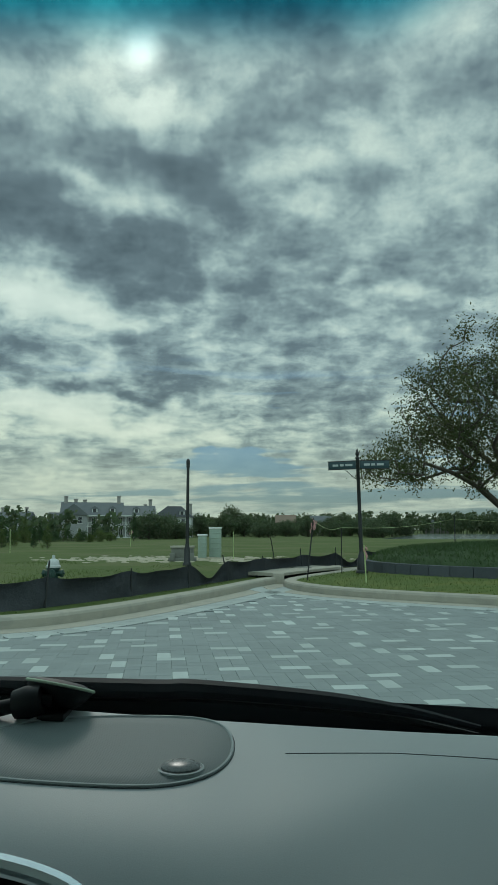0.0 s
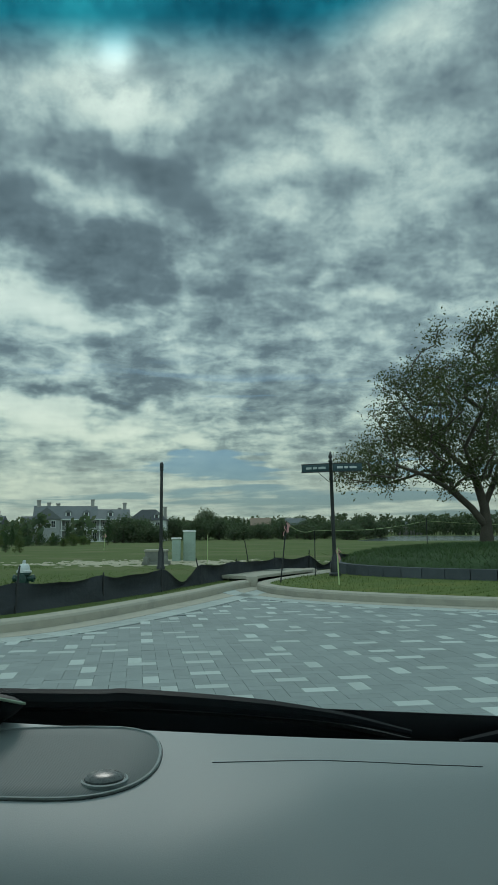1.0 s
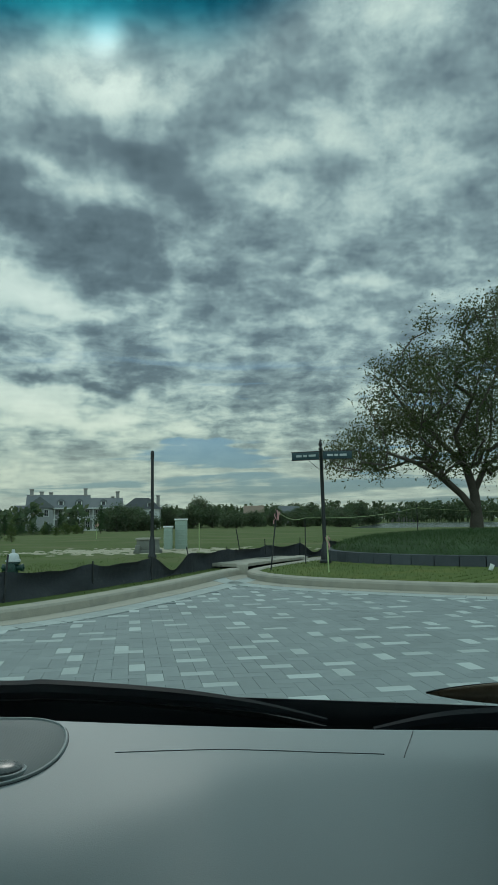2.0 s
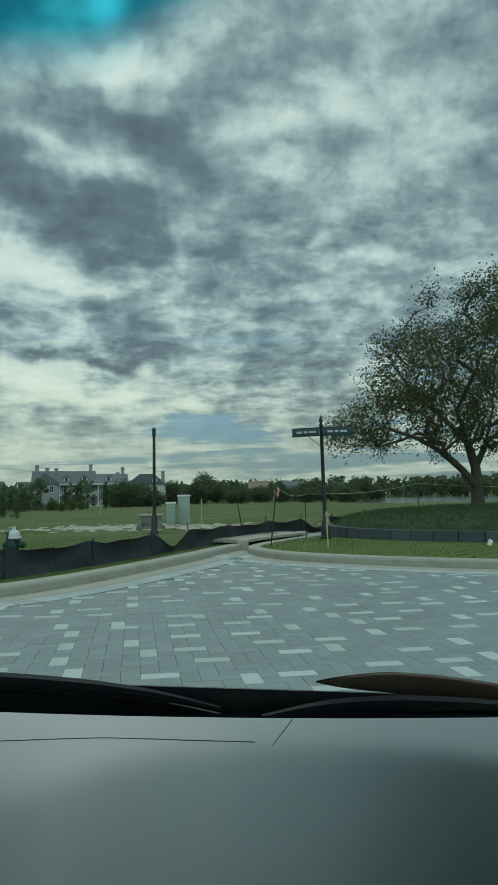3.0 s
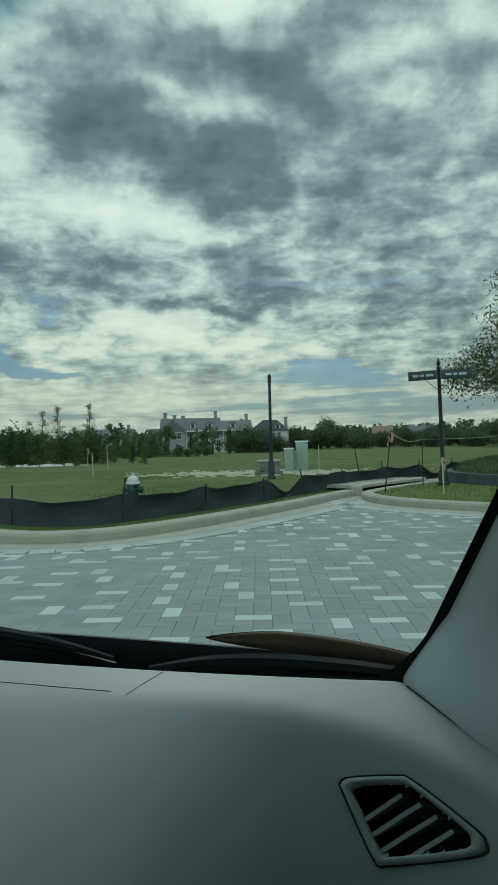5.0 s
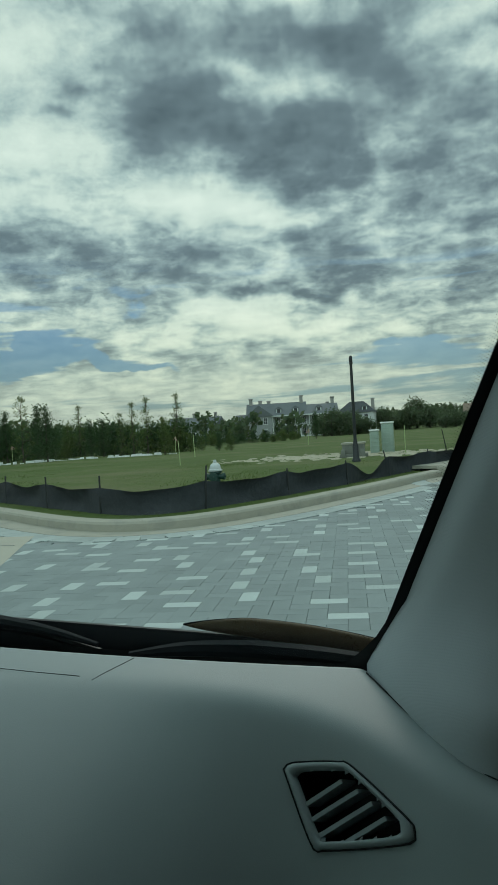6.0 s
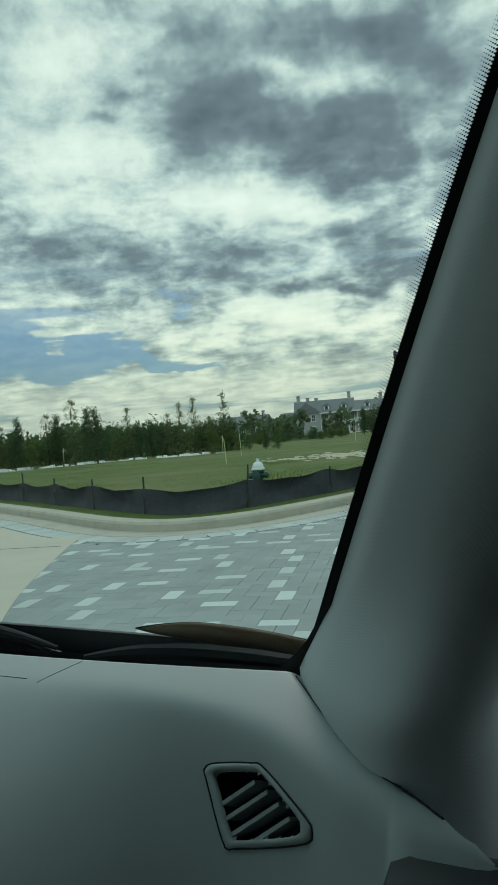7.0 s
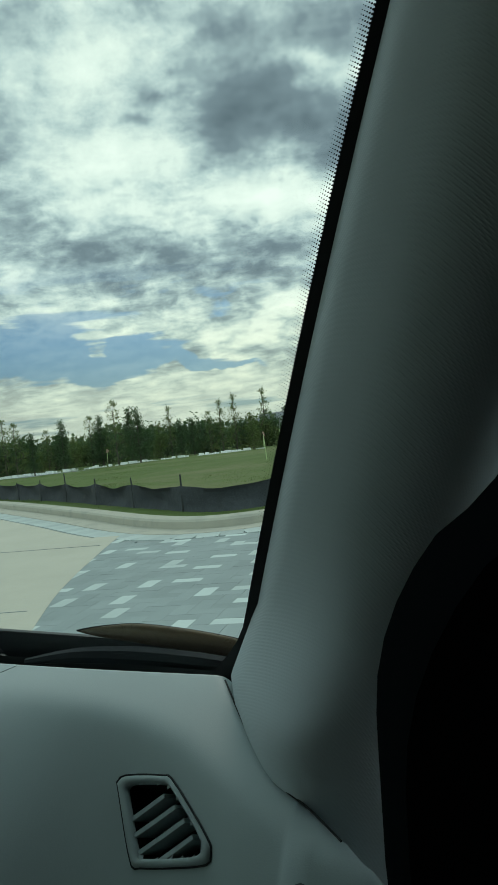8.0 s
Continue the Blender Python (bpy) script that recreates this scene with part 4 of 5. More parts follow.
for i in range(90):
    b = rng.uniform(-50, -21)
    x, y = 50.5 * math.sin(radians(b)), 50.5 * math.cos(radians(b))
    z = field_height(50.5) - 0.01
    block(bm, (x, y, z), (x + rng.uniform(0.2, 0.7), y + 0.12, z + rng.uniform(0.06, 0.2)), 0)
tagged(part("pale_litter", bm, WHITE, smooth=0), "scattered white wrapped bundles at the foot of the tree row", "litter", kind="stuff")


# ---- houses ----
def gable(bm, x0, x1, y0, y1, z0, z1, along="x", over=0.4):
    """A pitched roof as a solid with overhang."""
    x0, x1, y0, y1 = x0 - over, x1 + over, y0 - over, y1 + over
    if along == "x":
        ym = (y0 + y1) / 2
        ends = [[(x, y0, z0), (x, ym, z1), (x, y1, z0), (x, y1, z0 - 0.25), (x, y0, z0 - 0.25)] for x in (x0, x1)]
    else:
        xm = (x0 + x1) / 2
        ends = [[(x0, y, z0), (xm, y, z1), (x1, y, z0), (x1, y, z0 - 0.25), (x0, y, z0 - 0.25)] for y in (y0, y1)]
    return loft(bm, [[Vector(p) for p in e] for e in ends])


def chimney(house, x, y, z0, z1, w=0.95):
    bm = bmesh.new()
    block(bm, (x - w / 2, y - 0.5, z0), (x + w / 2, y + 0.5, z1 - 0.35))
    block(bm, (x - w / 2 - 0.12, y - 0.62, z1 - 0.35), (x + w / 2 + 0.12, y + 0.62, z1), 0.04)
    part("chimney", bm, BRICK, house, "pale brick chimney with a wider cap")


def window(house, x, y, z, w=0.95, h=1.7):
    bm = bmesh.new()
    for lo, hi in (((x - w / 2 - 0.12, y - 0.1, z), (x - w / 2, y + 0.1, z + h)), ((x + w / 2, y - 0.1, z), (x + w / 2 + 0.12, y + 0.1, z + h)),
                   ((x - w / 2 - 0.12, y - 0.1, z + h), (x + w / 2 + 0.12, y + 0.1, z + h + 0.14)), ((x - w / 2 - 0.2, y - 0.16, z - 0.12), (x + w / 2 + 0.2, y + 0.1, z)),
                   ((x - 0.04, y - 0.06, z), (x + 0.04, y + 0.05, z + h)), ((x - w / 2, y - 0.06, z + h / 2 - 0.04), (x + w / 2, y + 0.05, z + h / 2 + 0.04))):
        block(bm, lo, hi)
    f = part("window", bm, TRIM_PAINT, house, smooth=0)
    bm = bmesh.new()
    block(bm, (x - w / 2, y - 0.03, z), (x + w / 2, y + 0.02, z + h))
    part("pane", bm, PANE, f, smooth=0)


def dormer(house, x, y, z):
    bm = bmesh.new()
    block(bm, (x - 0.75, y, z), (x + 0.75, y + 2.4, z + 1.5))
    d = part("dormer", bm, TRIM_PAINT, house, smooth=0)
    bm = bmesh.new()
    gable(bm, x - 0.75, x + 0.75, y, y + 2.6, z + 1.5, z + 2.1, "y", 0.15)
    part("dormer_roof", bm, ROOFING, d, smooth=0)
    bm = bmesh.new()
    block(bm, (x - 0.45, y - 0.04, z + 0.2), (x + 0.45, y + 0.02, z + 1.4))
    part("pane", bm, PANE, d, smooth=0)


HOUSE_B, HOUSE_R = -14.9, 200.0
hx, hy = HOUSE_R * math.sin(radians(HOUSE_B)), HOUSE_R * math.cos(radians(HOUSE_B))
house = thing("manor_house", "large grey two-storey house with dormers, porches and many chimneys", "house", (hx, hy, -1.35))
for name, lo, hi in (("gable_wall", (0, 0, 0), (7.0, 12, 6.6)), ("main_wall", (7.0, 2.6, 0), (25.6, 12, 6.4)), ("side_wing_wall", (-3.4, 3, 0), (0, 11, 5.0))):
    bm = bmesh.new()
    block(bm, lo, hi)
    part(name, bm, SIDING, house, smooth=0)
for name, args, m in (("main_roof", (0, 16.6, 2.0, 12, 6.4, 10.2, "x"), ROOFING), ("gable_roof", (0, 7.0, 0, 7.0, 6.6, 9.6, "y"), ROOFING),
                      ("east_roof", (16.4, 25.6, 1.2, 12, 6.2, 9.3, "x"), ROOFING), ("wing_roof", (-3.4, 0.2, 3, 11, 5.0, 7.3, "x"), ROOFING)):
    bm = bmesh.new()
    gable(bm, *args)
    part(name, bm, m, house, smooth=0)
bm = bmesh.new()
loft(bm, [[Vector((0.02, y, 6.5)), Vector((6.98, y, 6.5)), Vector((3.5, y, 9.5))] for y in (-0.01, 0.3)])
part("gable_end", bm, SIDING, house, smooth=0)
for name, lo, hi in (("upper_porch_floor", (7.0, -0.1, 3.15), (25.6, 2.6, 3.45)), ("porch_roof", (7.0, -0.3, 6.1), (25.8, 2.7, 6.45)), ("porch_floor", (7.0, -0.1, 0.1), (25.6, 2.6, 0.5))):
    bm = bmesh.new()
    block(bm, lo, hi)
    part(name, bm, TRIM_PAINT, house, smooth=0)
for k in range(8):
    x = 7.3 + k * 2.58
    bm = bmesh.new()
    turned(bm, [(0.22, 0.5), (0.17, 0.7), (0.15, 6.0), (0.22, 6.1)], (x, 0.15, 0), 8)
    part("column", bm, TRIM_PAINT, house)
    if k < 7:
        bm = bmesh.new()
        block(bm, (x, 0.02, 4.35), (x + 2.58, 0.12, 4.45))
        for j in range(9):
            block(bm, (x + 0.15 + j * 0.28, 0.04, 3.45), (x + 0.21 + j * 0.28, 0.1, 4.35))
        part("balustrade", bm, TRIM_PAINT, house, smooth=0)
bm = bmesh.new()
gable(bm, 20.2, 24.6, -2.0, 2.6, 2.9, 4.6, "y", 0.3)
part("entry_roof", bm, ROOFING, house, smooth=0)
for x in (1.8, 5.2):
    for z in (0.9, 4.2):
        window(house, x, -0.02, z)
window(house, 3.5, -0.02, 7.2, 0.6, 0.9)
for x in (8.8, 11.2, 13.6, 16.2, 18.8, 21.4, 24.0):
    for z in (0.9, 3.9):
        window(house, x, 2.58, z, 0.9, 1.9)
for x, z in ((9.0, 7.0), (13.9, 7.0), (20.5, 6.9)):
    dormer(house, x, 2.9, z)
for x, y, z0, z1 in ((0.9, 7.0, 6, 11.9), (3.6, 7.5, 9, 11.2), (6.1, 7.5, 9.5, 11.0), (15.6, 7.0, 9, 12.1), (24.6, 7.0, 8, 11.2)):
    chimney(house, x, y, z0, z1)
house.rotation_euler = (0, 0, radians(-HOUSE_B - 4))

second = thing("second_house", "smaller pale house with a dark hipped roof behind trees", "house", (215 * math.sin(radians(-7.6)), 215 * math.cos(radians(-7.6)), -1.35))
bm = bmesh.new()
block(bm, (0, 0, 0), (11, 8, 6.2))
part("wall", bm, TRIM_PAINT, second, smooth=0)
bm = bmesh.new()
loft(bm, [[Vector(p) for p in ((-0.5, -0.5, 6.2), (11.5, -0.5, 6.2), (11.5, 8.5, 6.2), (-0.5, 8.5, 6.2))], [Vector(p) for p in ((3.4, 3.6, 9.6), (7.6, 3.6, 9.6), (7.6, 4.4, 9.6), (3.4, 4.4, 9.6))]])
part("roof", bm, ROOF_DARK, second, smooth=0)
chimney(second, 10.4, 4, 6, 10.4)
chimney(second, -3.4, 4, 0, 10.2, 0.8)
for x in (2, 5, 8.6):
    for z in (0.9, 3.9):
        window(second, x, -0.03, z)
dormer(second, 8.2, 0.4, 6.6)
long_house = thing("long_house", "long low grey house with finials along its roof", "house", (205 * math.sin(radians(-21.4)), 205 * math.cos(radians(-21.4)), -1.35))
bm = bmesh.new()
block(bm, (0, 0, 0), (15, 8, 5.0))
part("wall", bm, SIDING, long_house, smooth=0)
bm = bmesh.new()
gable(bm, 0, 15, 0, 8, 5.0, 7.4)
part("roof", bm, ROOFING, long_house, smooth=0)
for x in (1.5, 7, 11.5, 13.6):
    chimney(long_house, x, 4, 6.9, 8.6, 0.5)
for x in (2, 5, 8, 11, 13.5):
    window(long_house, x, -0.03, 2.2)

# ---- field trees at middle distance, and far woods ----
r = random.Random(51)
spots = []
while len(spots) < 170:
    p = Vector((r.uniform(-3.6, 3.6), r.uniform(-3.6, 3.6), r.uniform(0.5, 8.2)))
    q = p - Vector((0, 0, 3.9))
    if (q.x / 3.7) ** 2 + (q.y / 3.7) ** 2 + (q.z / 4.3) ** 2 < 0.75 + 0.5 * noise.noise(p * 0.5):
        spots.append(p)
field_tree = thing("field_tree", "rounded dark green tree in a loose line behind the field", "tree", (0, 0, 0), "trees behind the field")
part("trunk", tree_parts(r, spots, [[Vector((0, 0, z)) for z in (0, 0.7, 1.6, 2.8, 4.2, 5.6)]], 0.03), BARK, field_tree, smooth=1.2)
bm = bmesh.new()
leaves(bm, spots, 0.30, 16, 0.55, r)
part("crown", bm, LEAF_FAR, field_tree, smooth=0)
first = True
for i in range(44):
    b = -8.5 + 21 * (i + r.uniform(-0.9, 0.9)) / 43
    d = 225 + r.uniform(-18, 50)
    s = r.uniform(0.62, 0.98) if b > -4 else r.uniform(0.8, 1.0)
    s = 1.28 if abs(b + 1.2) < 0.4 else s
    m = Matrix.Translation((d * math.sin(radians(b)), d * math.cos(radians(b)), -1.35)) @ Matrix.Rotation(r.uniform(0, 6.28), 4, "Z") @ Matrix.Scale(s, 4)
    if first:
        field_tree.matrix_world, first = m, False
    else:
        copy_thing(field_tree, m).scale = (s * r.uniform(1.0, 1.7), s, s * r.uniform(0.75, 1.1))
for b, d, s in ((-8.0, 140, 0.72), (-7.2, 143, 0.66), (-6.6, 150, 0.62), (-8.7, 150, 0.6), (-5.9, 150, 0.5), (-5.2, 152, 0.48)):
    m = Matrix.Translation((d * math.sin(radians(b)), d * math.cos(radians(b)), -1.1)) @ Matrix.Rotation(b, 4, "Z")
    copy_thing(field_tree, m).scale = (s * 1.3, s * 1.2, s)

bm = bmesh.new()
wr = random.Random(8)
for i in range(800):
    b = wr.uniform(-70, 70) if i % 2 else wr.uniform(-8, 34)
    pine = 7 < b < 32
    d = wr.uniform(400, 470) if b > -10 else wr.uniform(150, 300)
    h = wr.uniform(8, 13) if pine else wr.uniform(8, 12)
    h *= 1.0 if b > -10 else 0.62
    x, y = d * math.sin(radians(b)), d * math.cos(radians(b))
    tube(bm, [(x, y, -1.6), (x, y, h * 0.8)], [0.3, 0.12], 4)
    for _ in range(16):
        k = wr.uniform(0.25, 1.0) if pine else wr.uniform(0.12, 1.0)
        w2 = h * (0.24 if pine else 0.38) * math.sqrt(max(0.05, 1 - ((k - 0.6) / 0.45) ** 2))
        c = Vector((x + wr.gauss(0, w2 * 0.6), y + wr.gauss(0, w2 * 0.6), -1.6 + k * h))
        for _ in range(5):
            p = c + Vector([wr.gauss(0, 0.55) for _ in range(3)])
            n = Vector([wr.gauss(0, 1) for _ in range(3)]).normalized()
            u = n.orthogonal().normalized() * wr.uniform(0.5, 1.0)
            v = n.cross(u) * 0.7
            bm.faces.new([bm.verts.new(q) for q in (p - u, p + v, p + u, p - v)])
me = bpy.data.meshes.new("far_woods")
bm.to_mesh(me)
bm.free()
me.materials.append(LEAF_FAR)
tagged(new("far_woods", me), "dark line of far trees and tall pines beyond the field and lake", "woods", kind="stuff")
for b, d, wdt in ((2.2, 330, 9), (9.5, 430, 12), (14, 450, 14), (5.0, 350, 10)):
    far = thing("far_house", "far-off house among the trees", "house", (d * math.sin(radians(b)), d * math.cos(radians(b)), -1.5), "far houses")
    bm = bmesh.new()
    block(bm, (0, 0, 0), (wdt, 8, 6.0))
    part("wall", bm, BRICK, far, smooth=0)
    bm = bmesh.new()
    gable(bm, 0, wdt, 0, 8, 6.0, 9.4)
    part("roof", bm, surface("tile_roof", (0.22, 0.16, 0.12), 0.8) if wdt == 9 else ROOFING, far, smooth=0)
    for x in (2, 5, wdt - 2):
        bm = bmesh.new()
        block(bm, (x, -0.05, 2.5), (x + 1, 0.05, 4.2))
        part("window", bm, PANE, far, smooth=0)


# ---- the car that the view is from ----
car = thing("car", "brown car standing on the paved road, seen from its front seat", "car", (-0.2, 0.0, 0.0))
CX = 0.2  # the car's own x starts at its middle line


def own(p):
    return Vector((p[0] + CX, p[1], p[2]))


# where the pad ends against the pillar's foot
PAD_END_X, PAD_END_Y = (0.74, 0.70, 0.672, 0.644, 0.613, 0.585, 0.549, 0.545), (0.47, 0.50, 0.522, 0.54, 0.573, 0.61, 0.66, 0.70)


def dash_height(x, y):
    rim = 1.126 - 0.06 * x + 0.045 * x * x
    ridge = float(np.interp(x, [-1.2, -0.9, -0.6, 0.0, 0.08, 0.14, 0.2, 0.3, 0.38, 0.44, 0.49, 0.54, 0.58, 0.62, 0.68, 0.9], [0.55, 0.50, 0.475, 0.475, 0.52, 0.57, 0.594, 0.606, 0.608, 0.603, 0.590, 0.567, 0.540, 0.513, 0.485, 0.45]))
    steep = float(np.interp(x, [-0.04, 0.12, 0.24, 0.32, 0.40, 0.46, 0.52, 0.58, 0.66], [0.48, 0.24, 0.30, 0.42, 0.75, 1.15, 1.5, 1.6, 1.0]))
    wdt = float(np.interp(x, [0.1, 0.25, 0.45, 0.58], [0.016, 0.009, 0.006, 0.008]))
    fall = steep * wdt * math.log1p(math.exp(min(60, (ridge - y) / wdt)))
    back = 0.6 * max(0, y - 0.664) ** 0.8
    past = x - float(np.interp(y, PAD_END_Y, PAD_END_X))
    if x > 0:
        fall += 1.5 * 0.004 * math.log1p(math.exp(min(60, past / 0.004)))
    return rim - float(np.interp(x, [0.0, 0.12, 0.25, 0.36, 0.45, 0.60, 0.72], [0.15, 0.06, 0.08, 0.13, 0.22, 0.26, 0.26])) * (0.66 - y) - fall - back


SEAT, FACE = Vector((0.72, 0.0, 1.35)), Vector((-0.36, -0.72, 0.6)).normalized()


def vent_plane(x, z, out=0.0):
    """A point of the vent on the pad's face, seen from the seat through the flat drawing."""
    way_to = Vector((x + 0.004, 0.584 + 0.64 * (z - 1.038), z + 0.007)) - SEAT
    near_k, far_k = 0.7, 1.2
    for _ in range(24):
        k = (near_k + far_k) / 2
        q = SEAT + way_to * k
        near_k, far_k = (k, far_k) if q.z > dash_height(q.x, q.y) else (near_k, k)
    return own(SEAT + way_to * near_k + FACE * out)


def on_vent(x, z):
    """From the vent's flat drawing to its face."""
    drop = 0.0892 - 0.95 * (z - 0.953)
    return (0.521 + (x - 0.515) * 0.93 + 0.06 * drop, 1.045 - 0.80 * drop)


VENT = [on_vent(x, z) for x, z in [(0.464, 1.028), (0.472, 1.034), (0.510, 1.037), (0.523, 1.033), (0.562, 0.996), (0.567, 0.985), (0.559, 0.976), (0.499, 0.967), (0.487, 0.971)]]
vm = (sum(p[0] for p in VENT) / len(VENT), sum(p[1] for p in VENT) / len(VENT))


def in_vent(c, k=0.99):
    s = 0.779 / (c.y - 0.64 * (c.z - SEAT.z))
    x, z = SEAT.x + (c.x - SEAT.x) * s - 0.004, SEAT.z + (c.z - SEAT.z) * s - 0.007
    x, z = vm[0] + (x - vm[0]) / k, vm[1] + (z - vm[1]) / k
    odd = False
    for (ax, az), (bx, bz) in zip(VENT, VENT[1:] + VENT[:1]):
        if (az > z) != (bz > z) and x < ax + (z - az) / (bz - az) * (bx - ax):
            odd = not odd
    return odd


xs = np.concatenate([np.arange(-1.12, 0.36, 0.02), np.arange(0.36, 0.66, 0.004), np.arange(0.66, 0.93, 0.02)])
ys = np.concatenate([np.arange(0.695, 0.66, -0.004), np.arange(0.66, 0.46, -0.004), np.arange(0.46, 0.36, -0.01)])
bm = bmesh.new()
grid = [[bm.verts.new(own((x, y, dash_height(x, y)))) for y in ys] + [bm.verts.new(own((x, 0.34, min(dash_height(x, ys[-1]) - 0.06, 0.9)))), bm.verts.new(own((x, 0.33, 0.62)))] for x in xs]
for i, (ga, gb) in enumerate(zip(grid, grid[1:])):
    for j in range(len(ga) - 1):
        c = (ga[j].co + gb[j + 1].co) / 2
        if not (c.y > 0.40 and c.x > 0.5 and in_vent(c - Vector((CX, 0, 0)))):
            bm.faces.new((ga[j], gb[j], gb[j + 1], ga[j + 1]))
dash = part("dashboard", bm, PLASTIC, car, "matte grey moulded dashboard pad", smooth=3)

# speaker grille with its rim, and the light sensor
GR = [(-0.205, 0.566), (-0.192, 0.584), (-0.165, 0.602), (-0.114, 0.617), (-0.055, 0.625), (-0.030, 0.620), (-0.018, 0.606), (-0.013, 0.582), (-0.016, 0.555), (-0.030, 0.531), (-0.055, 0.515), (-0.093, 0.508), (-0.165, 0.506), (-0.205, 0.512), (-0.220, 0.530), (-0.216, 0.550)]
GR = [(x * 1.06, y * 1.06) for x, y in GR]
gc = (-0.1166, 0.597)
gl = smooth_line(GR + GR[:1], 0.008)[:-1]
bm = bmesh.new()
rings = [[own((gc[0] + (x - gc[0]) * k, gc[1] + (y - gc[1]) * k, dash_height(gc[0] + (x - gc[0]) * k, gc[1] + (y - gc[1]) * k) + lift)) for x, y in gl] for k, lift in ((1.0, 0.0005), (0.985, 0.0012), (0.7, 0.0012), (0.4, 0.0012), (0.1, 0.0012))]
loft(bm, rings, caps=False)
bm.faces.new([v for v in bm.verts][-len(gl):])
part("speaker_grille", bm, GRILLE, dash, "finely perforated grey speaker cover", smooth=3)
bm = bmesh.new()
loop = [own((x, y, dash_height(x, y) + 0.001)) for x, y in gl]
tube(bm, loop + loop[:2], 0.0014, 6)
part("grille_rim", bm, PLASTIC, dash)
bm = bmesh.new()
loop = [own((gc[0] + (x - gc[0]) * 1.018, gc[1] + (y - gc[1]) * 1.03, dash_height(x, y) + 0.0001)) for x, y in gl]
tube(bm, loop + loop[:2], 0.0003, 5)
part("grille_seam", bm, PLASTIC_DARK, dash)
sx, sy = -0.053, 0.572
sz = dash_height(sx, sy)
bm = bmesh.new()
turned(bm, [(0.0, -0.002), (0.0185, -0.002), (0.0185, 0.0012), (0.017, 0.0018), (0.016, 0.0008)], own((sx, sy, sz)), 24)
part("sensor_ring", bm, PLASTIC, dash)
bm = bmesh.new()
turned(bm, [(0.0155, 0.0005), (0.015, 0.0025), (0.0125, 0.0042), (0.008, 0.0054), (0.0, 0.0058)], own((sx, sy, sz)), 24)
part("light_sensor", bm, SENSOR, dash, "smooth grey sensor dome")

# seams in the pad
for line in ([(0.03, 0.605), (0.09, 0.608), (0.16, 0.610), (0.21, 0.610), (0.258, 0.610)], [(0.274, 0.606), (0.281, 0.622), (0.288, 0.638), (0.297, 0.66)]):
    bm = bmesh.new()
    tube(bm, [own((x, y, dash_height(x, y) + 0.0002)) for x, y in smooth_line(line, 0.01)], 0.0004, 5)
    part("seam", bm, PLASTIC_DARK, dash)
bm = bmesh.new()
block(bm, (0.535, -0.003, -0.002), (0.575, 0.003, 0.002), 0.001)
bmesh.ops.transform(bm, matrix=Matrix.Translation((CX - 0.02, 0.565, 0.945)) @ Matrix.Rotation(radians(-60), 4, "X"), verts=bm.verts)
part("moulded_badge", bm, PLASTIC_DARK, dash, "faint moulded lettering bar")

# bright strip along the centre screen's upper edge
bm = bmesh.new()
strip = smooth_line([(-0.42, 0.45, 1.118), (-0.28, 0.453, 1.114), (-0.19, 0.452, 1.107), (-0.13, 0.446, 1.099), (-0.095, 0.436, 1.088), (-0.08, 0.42, 1.07)], 0.008)
tube(bm, [own(p) for p in strip], 0.0055, 8)
part("bright_strip", bm, CHROME, dash, "satin bright trim strip")
bm = bmesh.new()
loft(bm, [[own((x, y - 0.004, z - 0.006)), own((x, y - 0.015, z - 0.15))] for x, y, z in strip], closed=False)
bmesh.ops.solidify(bm, geom=bm.faces[:], thickness=0.006)
part("screen_housing", bm, BLACK, dash)

# side air vent
vent = part("air_vent", loft(bmesh.new(), [[vent_plane(vm[0] + (x - vm[0]) * k, vm[1] + (z - vm[1]) * k, out) for x, z in smooth_line(VENT + VENT[:1], 0.004)[:-1]]
                                           for k, out in ((1.12, -0.012), (1.10, 0.0005), (1.06, 0.003), (0.98, 0.0038), (0.93, 0.003), (0.90, 0.0015), (0.89, -0.003))], caps=False), PLASTIC, car, "grey vent surround with dark slats", smooth=0.9)
bm = bmesh.new()
loft(bm, [[vent_plane(vm[0] + (x - vm[0]) * k, vm[1] + (z - vm[1]) * k, out) for x, z in smooth_line(VENT + VENT[:1], 0.004)[:-1]] for k, out in ((0.895, -0.002), (0.88, -0.01), (0.84, -0.045), (0.01, -0.047))], caps=False)
part("duct", bm, BLACK, vent)
for (ax, az), (bx, bz) in (((0.477, 1.000), (0.512, 1.024)), ((0.482, 0.987), (0.526, 1.016)), ((0.489, 0.974), (0.538, 1.006)), ((0.512, 0.970), (0.549, 0.994))):
    (ax, az), (bx, bz) = on_vent(ax, az), on_vent(bx, bz)
    bm = bmesh.new()
    d = Vector((bx - ax, 0, bz - az)).normalized()
    px, pz = -d.z * 0.0016, d.x * 0.0016
    ring = lambda x, z: [vent_plane(x - px, z - pz, -0.001), vent_plane(x + px, z + pz, -0.001), vent_plane(x + px * 0.7 + 0.002, z + pz * 0.7 + 0.004, -0.022), vent_plane(x - px * 0.7 + 0.002, z - pz * 0.7 + 0.004, -0.022)]
    loft(bm, [ring(ax + (bx - ax) * s, az + (bz - az) * s) for s in (0, 0.5, 1)])
    part("slat", bm, PLASTIC, vent)


# windscreen, its black edge and the pillar
def pillar_edge(s):
    return Vector((0.565 + 0.374 * s + 0.030 * s * s, 0.677 - 0.274 * s + 0.108 * s * s, 1.124 + 0.886 * s + 0.021 * s * s))


def edge_at(z):
    s = (z - 1.124) / 0.896
    return pillar_edge(s)


